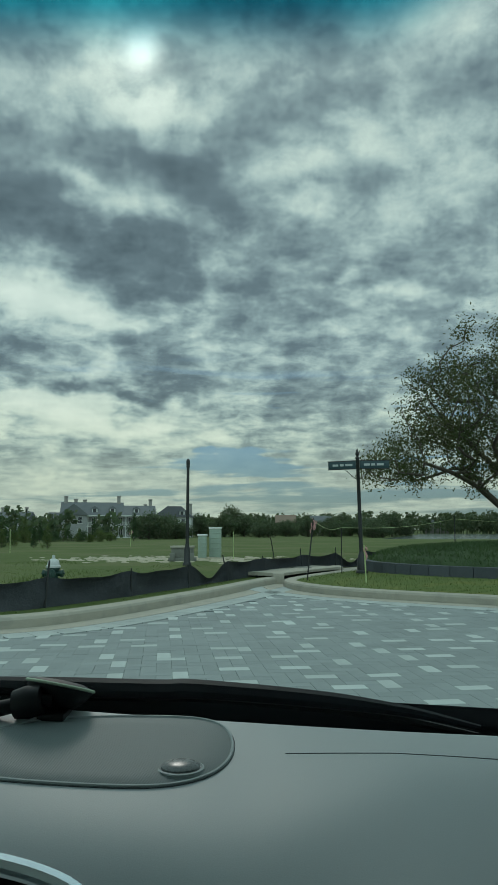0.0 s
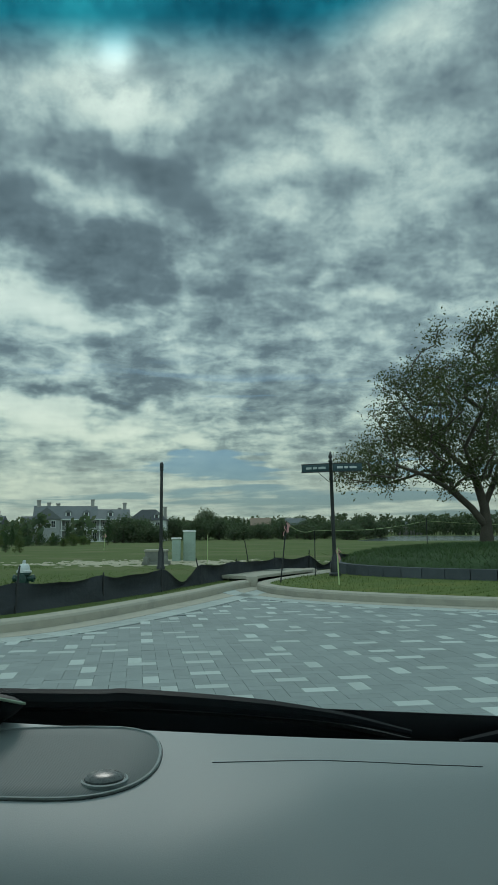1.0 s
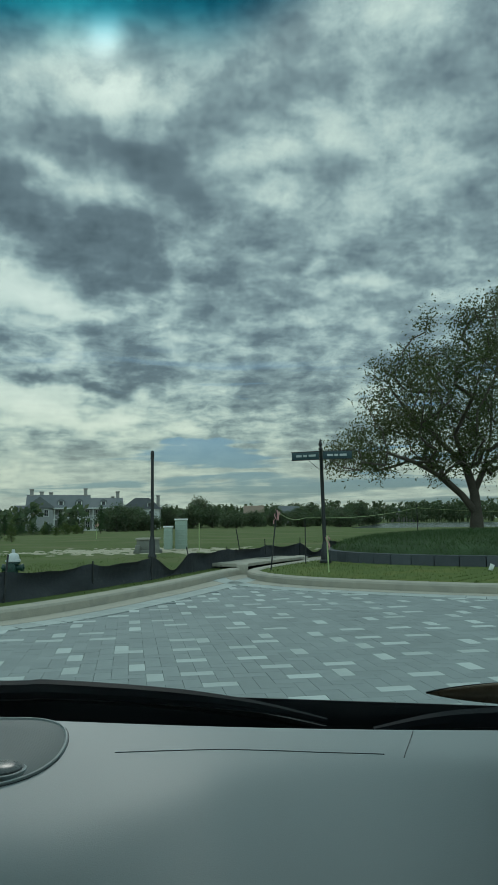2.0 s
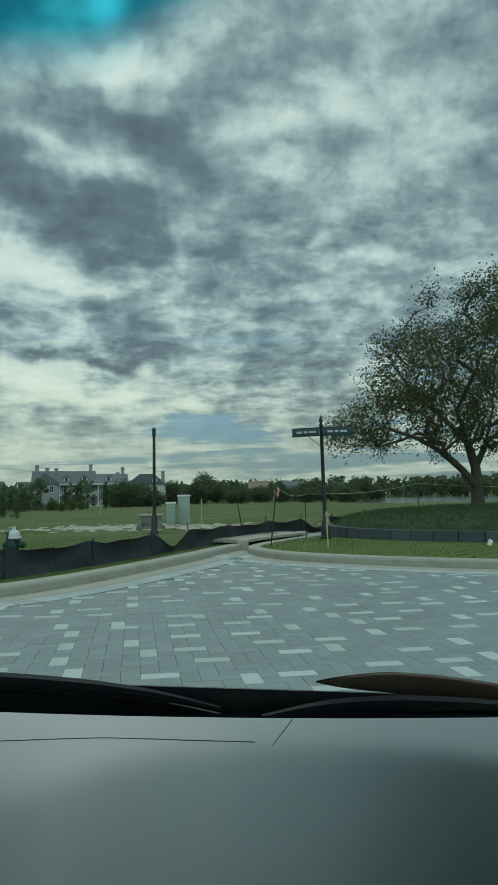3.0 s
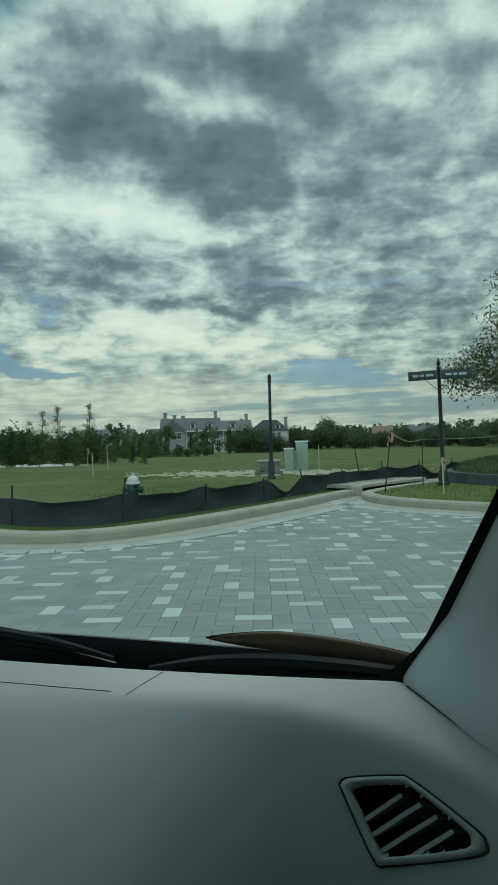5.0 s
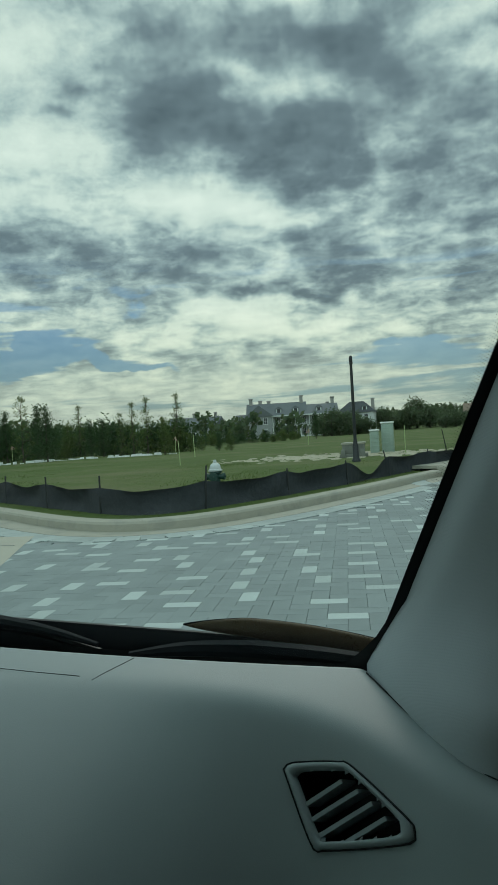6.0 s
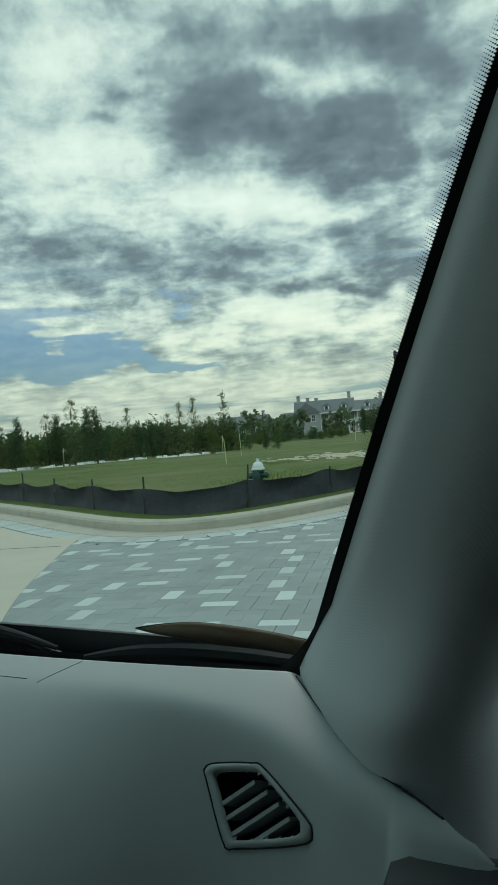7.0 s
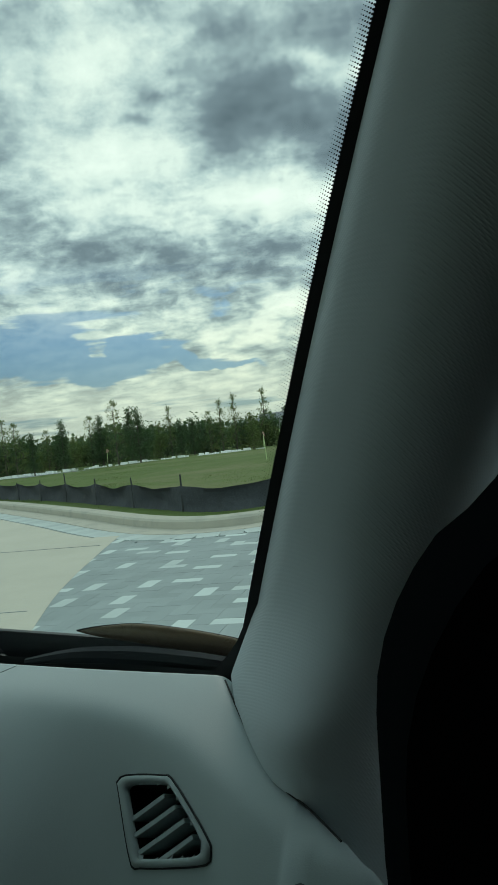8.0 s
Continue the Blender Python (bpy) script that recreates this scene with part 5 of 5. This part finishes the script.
def screen(u, z, inward=0.0):
    """A point on the windscreen; u runs from -1 at one pillar to 1 at the other."""
    e = edge_at(z)
    half = e.x + 0.2
    return Vector((u * half, e.y + 0.05 * (1 - u * u) - inward, z))


# glass out of view: the dark tints are added to dim the pillar
DIM_REAR = clear_glass("rear_dimming_glass", (0.12, 0.13, 0.128))[0]
DIM = clear_glass("side_dimming_glass", (0.05, 0.056, 0.054))[0]
CLEAR = clear_glass("side_glass", (0.86, 0.92, 0.89))[0]
glass, k, pane = clear_glass("windscreen_glass")
at = k.node("ShaderNodeTexCoord").outputs["Object"]
sep = k.node("ShaderNodeSeparateXYZ")
k.put(sep.inputs[0], at)
start = k.span(sep.outputs[0], 0.30, 0.56, 1.737, 1.87)
shade = k.span(k.math("SUBTRACT", sep.outputs[2], start), -0.03, 0.04)
k.put(pane.inputs[0], k.mix(shade, (0.95, 0.985, 0.97), (0.035, 0.38, 0.51)))
bm = bmesh.new()
loft(bm, [[screen(u, z) for u in np.linspace(-1, 1, 33)] for z in np.linspace(1.07, 1.88, 28)], closed=False)
shield = part("windscreen", bm, glass, car, "clear windscreen with a blue-green sun band along the top", smooth=3)
shield.visible_shadow = False
bm = bmesh.new()
zs = np.linspace(1.06, 1.88, 54)
loft(bm, [[screen(u, z, 0.003) for u in (1.004, 1 - (0.009 + 0.03 * max(0, 1 - (z - 1.10) / 0.06) ** 2) / (edge_at(z).x + 0.2))] for z in zs], closed=False)
part("frit_band", bm, BLACK, shield, "black ceramic edge of the glass")
bm = bmesh.new()
loft(bm, [[screen(-u, z, 0.003) for u in (1.004, 1 - 0.014 / (edge_at(z).x + 0.2))] for z in zs], closed=False)
part("frit_band", bm, BLACK, shield, "black ceramic edge of the glass")
bm = bmesh.new()
for i in range(235):
    z = 1.26 + i * 0.0026
    for j in range(5):
        rad = (0.00098 - 0.00015 * j) * min(1, 0.45 + 1.5 * (z - 1.26))
        c = screen(1 - (0.0096 + j * 0.0022) / (edge_at(z).x + 0.2), z + (0.0013 if j % 2 else 0), 0.003)
        bm.faces.new([bm.verts.new(c + Vector((rad * math.cos(a), 0, rad * math.sin(a)))) for a in np.linspace(0, 6.2832, 7)[:-1]])
tagged(part("frit_dots", bm, BLACK, shield, "fading rows of black dots beside the glass edge", smooth=0), kind="stuff")
bm = bmesh.new()
loft(bm, [[screen(u, z, 0.002) for u in np.linspace(-1, 1, 33)] for z in (1.02, 1.095, 1.103)], closed=False)
part("lower_frit", bm, BLACK, shield)

FLARE_X, FLARE = (0, 0.03, 0.05, 0.08, 0.11, 0.2), (0, 0.015, 0.03, 0.05, 0.06, 0.05)
CROSS = [tuple(p) for p in smooth_line([(-0.004, 0.012), (0.0, 0.0), (0.012, -0.018), (0.025, -0.035), (0.056, -0.057), (0.089, -0.075), (0.118, -0.081), (0.142, -0.077), (0.164, -0.062), (0.180, -0.035), (0.190, 0.0), (0.198, 0.06), (0.204, 0.10)], 0.012)]
bm = bmesh.new()
rings = []
for s in np.linspace(-0.30, 0.76, 54):
    e = pillar_edge(max(s, -0.02)) + Vector((0, 0, 0.882 * min(0, s + 0.02)))
    low = max(0, min(1, (0.06 - s) / 0.08))
    flat = 1 - 0.6 * max(0, min(1, (s - 0.2) / 0.4))
    foot_out = max(0, min(1, (0.14 - s) / 0.16)) ** 1.5
    rings.append([own((min(e.x + ox - 0.008 * low, 0.985), e.y + (oy if ox < 0.118 else -0.081 + (oy + 0.081) * flat) - 0.016 * low - foot_out * float(np.interp(ox, FLARE_X, FLARE)), e.z)) for ox, oy in CROSS])
loft(bm, rings, closed=False)
part("pillar_trim", bm, TRIM_CLOTH, car, "grey woven-finish trim of the windscreen pillar", smooth=3)
bm = bmesh.new()
rings = []
for s in np.linspace(-0.30, 0.76, 30):
    e = pillar_edge(max(s, -0.02)) + Vector((0, 0, 0.882 * min(0, s + 0.02)))
    rings.append([Vector((max(-1.185, -(e.x + 0.2) - ox), e.y + oy, e.z)) for ox, oy in CROSS])
loft(bm, rings, closed=False)
part("pillar_trim", bm, TRIM_CLOTH, car, smooth=3)

# dark joints round the vent and where pad and pillar meet
bm = bmesh.new()
loop = [vent_plane(vm[0] + (x - vm[0]) * 1.115, vm[1] + (z - vm[1]) * 1.115, 0.0006) for x, z in smooth_line(VENT + VENT[:1], 0.004)[:-1]]
tube(bm, loop + loop[:2], 0.0009, 5)
part("vent_joint", bm, BLACK, vent)
bm = bmesh.new()
joint = [(x - 0.002, y - 0.002) for x, y in zip(PAD_END_X[1:-1], PAD_END_Y[1:-1])]
tube(bm, [own((x, y, dash_height(x, y) + 0.0005)) for x, y in smooth_line(joint, 0.005)], 0.0009, 6)
part("pillar_joint", bm, BLACK, dash)

# cowl, wipers, bonnet


def cowl_height(x):
    return 1.140 - 0.055 * x


bm = bmesh.new()
loft(bm, [[own((x, 0.752, cowl_height(x) - 0.11)), own((x, 0.758, cowl_height(x) - 0.03)), own((x, 0.766, cowl_height(x) - 0.012)), own((x, 0.785, cowl_height(x) - 0.016)), own((x, 0.84, cowl_height(x) - 0.085)), own((x, 0.84, 1.0)), own((x, 0.75, 1.0))] for x in np.linspace(-1.1, 0.60, 40)])
part("cowl", bm, COWL, car, "black plastic cowl below the windscreen", smooth=0.9)


def wiper(points, radii):
    bm = bmesh.new()
    tube(bm, [own(p) for p in smooth_line(points, 0.012)], list(np.interp(np.linspace(0, 1, len(smooth_line(points, 0.012))), np.linspace(0, 1, len(radii)), radii)), 8)
    blade_part = part("wiper", bm, COWL, car, "black wiper blade and arm at rest")
    bm = bmesh.new()
    tube(bm, [own((p[0], p[1] + 0.006, p[2] - 0.010)) for p in smooth_line(points, 0.03)], 0.004, 6)
    part("rubber", bm, BLACK, blade_part)


wiper([(-0.62, 0.765, 1.155), (-0.30, 0.760, 1.140), (-0.10, 0.752, 1.136), (-0.06, 0.745, 1.138), (0.05, 0.735, 1.132), (0.15, 0.725, 1.122), (0.225, 0.715, 1.108)], [0.006, 0.008, 0.007, 0.0105, 0.010, 0.0085, 0.003])
wiper([(0.27, 0.706, 1.100), (0.33, 0.708, 1.107), (0.40, 0.708, 1.109), (0.48, 0.706, 1.106), (0.57, 0.700, 1.100)], [0.004, 0.009, 0.011, 0.010, 0.007])
bm = bmesh.new()
loft(bm, [[own((x, y, z - 0.05 * abs((x + 0.2) / 1.1) ** 3)) for x in np.linspace(-1.22, 0.82, 24)] for y, z in ((0.84, 1.035), (0.90, 1.03), (1.10, 0.955), (1.30, 0.875), (1.42, 0.80), (1.46, 0.72), (1.47, 0.45))], closed=False)
bmesh.ops.solidify(bm, geom=bm.faces[:], thickness=0.02)
part("bonnet", bm, PAINT, car, "glossy brown bonnet", smooth=0.9)
for side in (1, -1):
    bm = bmesh.new()
    rings = []
    for s in np.linspace(0, 1, 26):
        x = 0.330 + 0.258 * s
        r = max(0.02, 1.75 * s ** 0.8 * (1 - s) ** 0.75)
        top = float(np.interp(s, [0, 0.3, 1], [1.130, 1.128, 1.106]))
        x = x if side > 0 else -0.4 - x
        rings.append([own((x, 0.727 + 0.009 * r * math.cos(a), top + 0.021 * r * math.sin(a))) for a in np.linspace(0, 2 * math.pi, 17)[:-1]])
    loft(bm, rings)
    crest = part("wing_crest", bm, PAINT, car, "raised glossy brown crest at the bonnet's corner")
    bm = bmesh.new()
    tube(bm, [ring[2].lerp(ring[4], 0.8) for ring in rings], 0.0011, 6)
    part("crest_edge", bm, BLACK, crest)

# door, body and wheels
bm = bmesh.new()
# near-black panel put where the pillar's far side only falls into shade
shade_outline = [(0.742, 0.5), (0.742, 1.09), (0.744, 1.13), (0.747, 1.18), (0.754, 1.212), (0.768, 1.242), (0.790, 1.272), (0.826, 1.304), (0.90, 1.42), (0.985, 1.50), (0.985, 0.5)]
shade_outline = shade_outline[:2] + [tuple(p) for p in smooth_line(shade_outline[2:-1], 0.02)] + shade_outline[-1:]
loft(bm, [[own((x + d, y, z)) for x, z in shade_outline] for y, d in ((0.50, 0.01), (0.44, 0.0), (0.36, 0.03))])
part("pillar_shade_panel", bm, CABIN, car, "near-black panel standing in for shade beside the pillar", smooth=0.6)
bm = bmesh.new()
block(bm, tuple(own((0.93, -2.6, 0.37))), tuple(own((0.988, 0.35, 1.09))), 0.02)
part("door_panel", bm, CABIN_GREY, car, "grey door lining", smooth=0.6)
POD = surface("pod_plastic", (0.035, 0.04, 0.042), 0.55, vary=0.06, grain=900, bump=0.2, depth=0.0005)
tweeter = part("door_speaker_pod", block(bmesh.new(), tuple(own((0.655, 0.43, 0.86))), tuple(own((0.80, 0.50, 1.045))), 0.02), POD, car, "dark ribbed pod at the door's front corner")
for i in range(11):
    bm = bmesh.new()
    x = 0.676 + i * 0.0085
    tube(bm, [own((x, 0.4285, 1.006)), own((x + 0.009, 0.4285, 1.028))], 0.0016, 5)
    part("rib", bm, POD, tweeter)
bm = bmesh.new()
tube(bm, [own(p) for p in smooth_line([(0.675, 0.425, 0.99), (0.678, 0.422, 1.018), (0.695, 0.42, 1.030), (0.74, 0.42, 1.032), (0.775, 0.42, 1.022)], 0.006)], 0.006, 8)
part("handle_rim", bm, CHROME, tweeter, "bright metal handle rim")


def shell(name, lo, hi, m, label="", bevel=0.0):
    bm = bmesh.new()
    block(bm, tuple(own(lo)), tuple(own(hi)), bevel)
    return part(name, bm, m, car, label)


shell("roof_lining", (-1.22, -2.6, 1.885), (0.90, 0.50, 1.91), HEADLINER)
shell("roof", (-1.25, -2.65, 1.912), (0.95, 0.54, 1.97), PAINT, "glossy brown roof", 0.02)
shell("cabin_floor", (-1.25, -2.7, 0.30), (1.0, 0.86, 0.36), CABIN_GREY)
shell("bulkhead", (-1.25, 0.865, 0.30), (0.86, 0.90, 0.99), CABIN)
for name, x0, x1 in (("body_side", 0.99, 1.03), ("body_side", -1.43, -1.39)):
    shell(name, (x0, -2.75, 0.32), (x1, 0.82, 1.10), PAINT, "glossy brown body side", 0.012)
# unseen panes: clear on the left, darkened right and rear to shape light
for x0, x1 in ((0.995, 1.0), (-1.40, -1.395)):
    shell("door_pillar", (x0 - 0.03, -0.92, 1.10), (x1 + 0.03, -0.80, 1.90), CABIN)
    rear_side = shell("rear_side_window", (x0, -2.70, 1.105), (x1, -0.93, 1.90), CLEAR if x0 < 0 else DIM_REAR, "clear side glass" if x0 < 0 else "unseen side glass, darkened to dim the cabin light")
    rear_side.visible_shadow = x0 > 0
    front_glass = shell("side_window", (x0, -0.79, 1.105), (x1, 0.62, 1.90), CLEAR if x0 < 0 else DIM, "clear side glass" if x0 < 0 else "unseen side glass, darkened to keep light off the pillar")
    front_glass.visible_shadow = x0 > 0
rear_glass = shell("rear_window", (-1.38, -2.74, 1.102), (0.985, -2.73, 1.90), DIM_REAR, "unseen rear glass, darkened to dim the cabin light")
shell("tailgate", (-1.38, -2.78, 0.32), (0.985, -2.70, 1.10), PAINT, "brown tailgate", 0.02)
shell("roof_rail", (0.96, -2.4, 1.913), (0.99, 0.45, 1.94), BLACK, "", 0.006)
shell("roof_rail", (-1.39, -2.4, 1.913), (-1.36, 0.45, 1.94), BLACK, "", 0.006)
shell("roof_edge", (0.90, -2.6, 1.88), (0.994, 0.50, 1.91), CABIN)
shell("roof_edge", (-1.394, -2.6, 1.88), (-1.22, 0.50, 1.91), CABIN)
shell("front_bumper", (-1.25, 1.40, 0.28), (0.85, 1.52, 0.60), PAINT, "brown front bumper", 0.03)
shell("wing", (0.83, 0.82, 0.42), (1.0, 1.40, 0.93), PAINT, "glossy brown front wing", 0.04)
shell("wing", (-1.40, 0.82, 0.42), (-1.23, 1.40, 0.93), PAINT, "glossy brown front wing", 0.04)
for x, y in ((0.90, 0.98), (-1.30, 0.98), (0.90, -1.85), (-1.30, -1.85)):
    bm = bmesh.new()
    turned(bm, [(0.22, -0.10), (0.34, -0.11), (0.36, -0.08), (0.36, 0.08), (0.34, 0.11), (0.22, 0.10)], sides=28)
    bmesh.ops.transform(bm, matrix=Matrix.Translation(own((x, y, 0.36))) @ Matrix.Rotation(radians(90), 4, "Y"), verts=bm.verts)
    wheel = part("wheel", bm, TYRE, car, "black tyre")
    bm = bmesh.new()
    turned(bm, [(0.0, -0.06), (0.23, -0.09), (0.23, 0.09), (0.0, 0.06)], sides=20)
    bmesh.ops.transform(bm, matrix=Matrix.Translation(own((x, y, 0.36))) @ Matrix.Rotation(radians(90), 4, "Y"), verts=bm.verts)
    part("rim", bm, CHROME, wheel, "bright wheel rim")

# suction mount standing on the dashboard
mount = thing("phone_mount", "black suction-cup phone mount with a pale rim", "phone mount", (-0.172, 0.652, dash_height(-0.172, 0.652) - 0.002))
tilt = Matrix.Translation((0, 0.012, 0.022)) @ Matrix.Rotation(radians(-16), 4, "X") @ Matrix.Rotation(radians(10), 4, "Y")
bm = bmesh.new()
turned(bm, [(0.0, -0.016), (0.016, -0.016), (0.025, -0.008), (0.0295, -0.001), (0.0295, 0.003), (0.02, 0.006), (0.0, 0.007)], sides=28)
bmesh.ops.transform(bm, matrix=tilt, verts=bm.verts)
cup = part("suction_cup", bm, BLACK, mount)
bm = bmesh.new()
ring = [tilt @ Vector((0.0305 * math.cos(a), 0.0305 * math.sin(a), 0.002)) for a in np.linspace(0, 2 * math.pi, 33)]
tube(bm, ring, 0.0014, 6)
part("cup_rim", bm, surface("pale_green_rim", (0.42, 0.55, 0.40), 0.4, bump=0), cup, "pale green rim")
bm = bmesh.new()
tube(bm, [(0.0, -0.012, 0.018), (-0.02, -0.015, 0.016), (-0.05, -0.02, 0.010), (-0.12, -0.03, 0.006), (-0.20, -0.04, 0.008)], [0.005, 0.006, 0.007, 0.0075, 0.008], 12)
part("arm", bm, BLACK, mount)
bm = bmesh.new()
turned(bm, [(0, -0.012), (0.012, -0.012), (0.014, 0), (0.012, 0.012), (0, 0.012)], sides=14)
bmesh.ops.transform(bm, matrix=Matrix.Translation((-0.02, -0.015, 0.016)) @ Matrix.Rotation(radians(80), 4, "Y"), verts=bm.verts)
part("hinge", bm, BLACK, mount)
bm = bmesh.new()
block(bm, (-0.012, -0.018, 0), (0.012, 0.012, 0.006), 0.002)
part("foot", bm, BLACK, mount)


# ---- paving: border bands and herringbone ----
def box_mesh(name, lx, ly, top, material, chamfer=0.0025):
    bm = bmesh.new()
    loft(bm, [[Vector((sx * (lx / 2 - c), sy * (ly / 2 - c), z)) for sx, sy in ((-1, -1), (1, -1), (1, 1), (-1, 1))] for c, z in ((0, -0.05), (0, top - chamfer), (chamfer, top))])
    bmesh.ops.recalc_face_normals(bm, faces=bm.faces)
    me = bpy.data.meshes.new(name)
    bm.to_mesh(me)
    bm.free()
    me.materials.append(material)
    return me


stone = box_mesh("border_stone", 0.318, 0.40, 0.004, BORDER)
for name, rail, lo, hi, label in (("border_island", offset_line(ISLAND, -0.70), -2, 16, "light paver band round the island's gutter"), ("border_far", offset_line(FAR_KERB, -0.70), -26, 14, "light paver band along the far gutter")):
    band = thing(name, label, "paving", kind="structure")
    run = np.concatenate([[0], np.cumsum(np.linalg.norm(np.diff(rail, axis=0), axis=1))])
    for s in np.arange(0.2, run[-1], 0.325):
        x, y = np.interp(s, run, rail[:, 0]), np.interp(s, run, rail[:, 1])
        if lo < x < hi:
            dx, dy = np.interp(s + 0.05, run, rail[:, 0]) - x, np.interp(s + 0.05, run, rail[:, 1]) - y
            piece = new("border_paver", stone)
            piece.parent = band
            piece.matrix_basis = Matrix.Translation((x, y, 0)) @ Matrix.Rotation(math.atan2(dy, dx), 4, "Z")

LONG, SHORT, JOINT = 0.29, 0.145, 0.002
cells = []
TURN = radians(7)
for i in range(-175, 175):
    for j in range(-82, 82):
        # herringbone of two-to-one pavers on a square lattice
        cells.append(((i + j * 2) * SHORT + SHORT, (i - j * 2) * SHORT + SHORT / 2, 0))
        cells.append(((i + j * 2) * SHORT - SHORT / 2, (i - j * 2) * SHORT + SHORT, 1))
cells = np.array(cells)
ct, st = math.cos(TURN), math.sin(TURN)
xy = np.stack([cells[:, 0] * ct - cells[:, 1] * st + 1.0, cells[:, 0] * st + cells[:, 1] * ct + 13.0], 1)
keep = (xy[:, 0] > -16) & (xy[:, 0] < 15) & (xy[:, 1] > -6) & (xy[:, 1] < 31) & (np.abs(xy[:, 0]) < np.maximum(8.0, 2.2 + 0.9 * xy[:, 1]))
xy, kinds = xy[keep], cells[keep][:, 2]
ok = (distance_to(FAR_KERB, xy) < -0.98) & (distance_to(SLAB_EDGE, xy) > -0.17) & (distance_to(ISLAND, xy) < -0.98)
xy, kinds = xy[ok], kinds[ok]
pick = np.random.RandomState(5)
# one light paver near the middle of each cell of a loose grid
CELL = 0.56
gu, gv = (xy[:, 0] * 0.95 + xy[:, 1] * 0.31) / CELL, (xy[:, 1] * 0.95 - xy[:, 0] * 0.31) / CELL
best = {}
for n, (u, v) in enumerate(zip(gu, gv)):
    key = (math.floor(u), math.floor(v))
    chance = random.Random(key[0] * 977 + key[1])
    off = math.hypot(u - key[0] - 0.5 - chance.uniform(-0.27, 0.27), v - key[1] - 0.5 - chance.uniform(-0.27, 0.27))
    if chance.random() < 0.93 and off < best.get(key, (9, 0))[0]:
        best[key] = (off, n)
light = np.zeros(len(xy), bool)
light[[n for off, n in best.values()]] = True
centre_of = np.array([0.4, 6.2])
near = np.argsort(np.linalg.norm((xy - centre_of) * (1, 0.9), axis=1))[:300]
near_set = set(near.tolist())
grey_piece = box_mesh("paver", LONG - JOINT, SHORT - JOINT, 0.004, PAVER)
light_piece = box_mesh("paver", LONG - JOINT, SHORT - JOINT, 0.0045, PAVER_LIGHT)
heights = pick.uniform(-0.0015, 0.0005, len(xy))
for n in near:
    piece = new("paver", light_piece if light[n] else grey_piece)
    piece.parent = road_bed
    piece.matrix_basis = Matrix.Translation((xy[n][0], xy[n][1], heights[n])) @ Matrix.Rotation(TURN + (math.pi / 2 if kinds[n] else 0), 4, "Z")
shape = np.array([(sx * (LONG - JOINT) / 2, sy * (SHORT - JOINT) / 2, z) for z in (-0.03, 0.004) for sx, sy in ((-1, -1), (1, -1), (1, 1), (-1, 1))])
quads = np.array([(4, 5, 6, 7), (0, 1, 5, 4), (1, 2, 6, 5), (2, 3, 7, 6), (3, 0, 4, 7)])
for name, wanted, material, label in (("grey_pavers", False, PAVERS, "grey rectangular pavers laid in herringbone"), ("light_pavers", True, PAVERS_LIGHT, "pale pavers scattered among the grey ones")):
    chosen = [n for n in range(len(xy)) if light[n] == wanted and n not in near_set]
    verts, faces = [], []
    for n in chosen:
        a = TURN + (math.pi / 2 if kinds[n] else 0)
        c, s = math.cos(a), math.sin(a)
        turnm = np.array([(c, s, 0), (-s, c, 0), (0, 0, 1)])
        faces.append(quads + 8 * len(verts))
        verts.append(shape @ turnm + (xy[n][0], xy[n][1], heights[n]))
    me = bpy.data.meshes.new(name)
    me.from_pydata(np.concatenate(verts).tolist(), [], np.concatenate(faces).tolist())
    me.materials.append(material)
    ob = new(name, me)
    ob.parent = road_bed
    tagged(ob, label, kind="stuff")
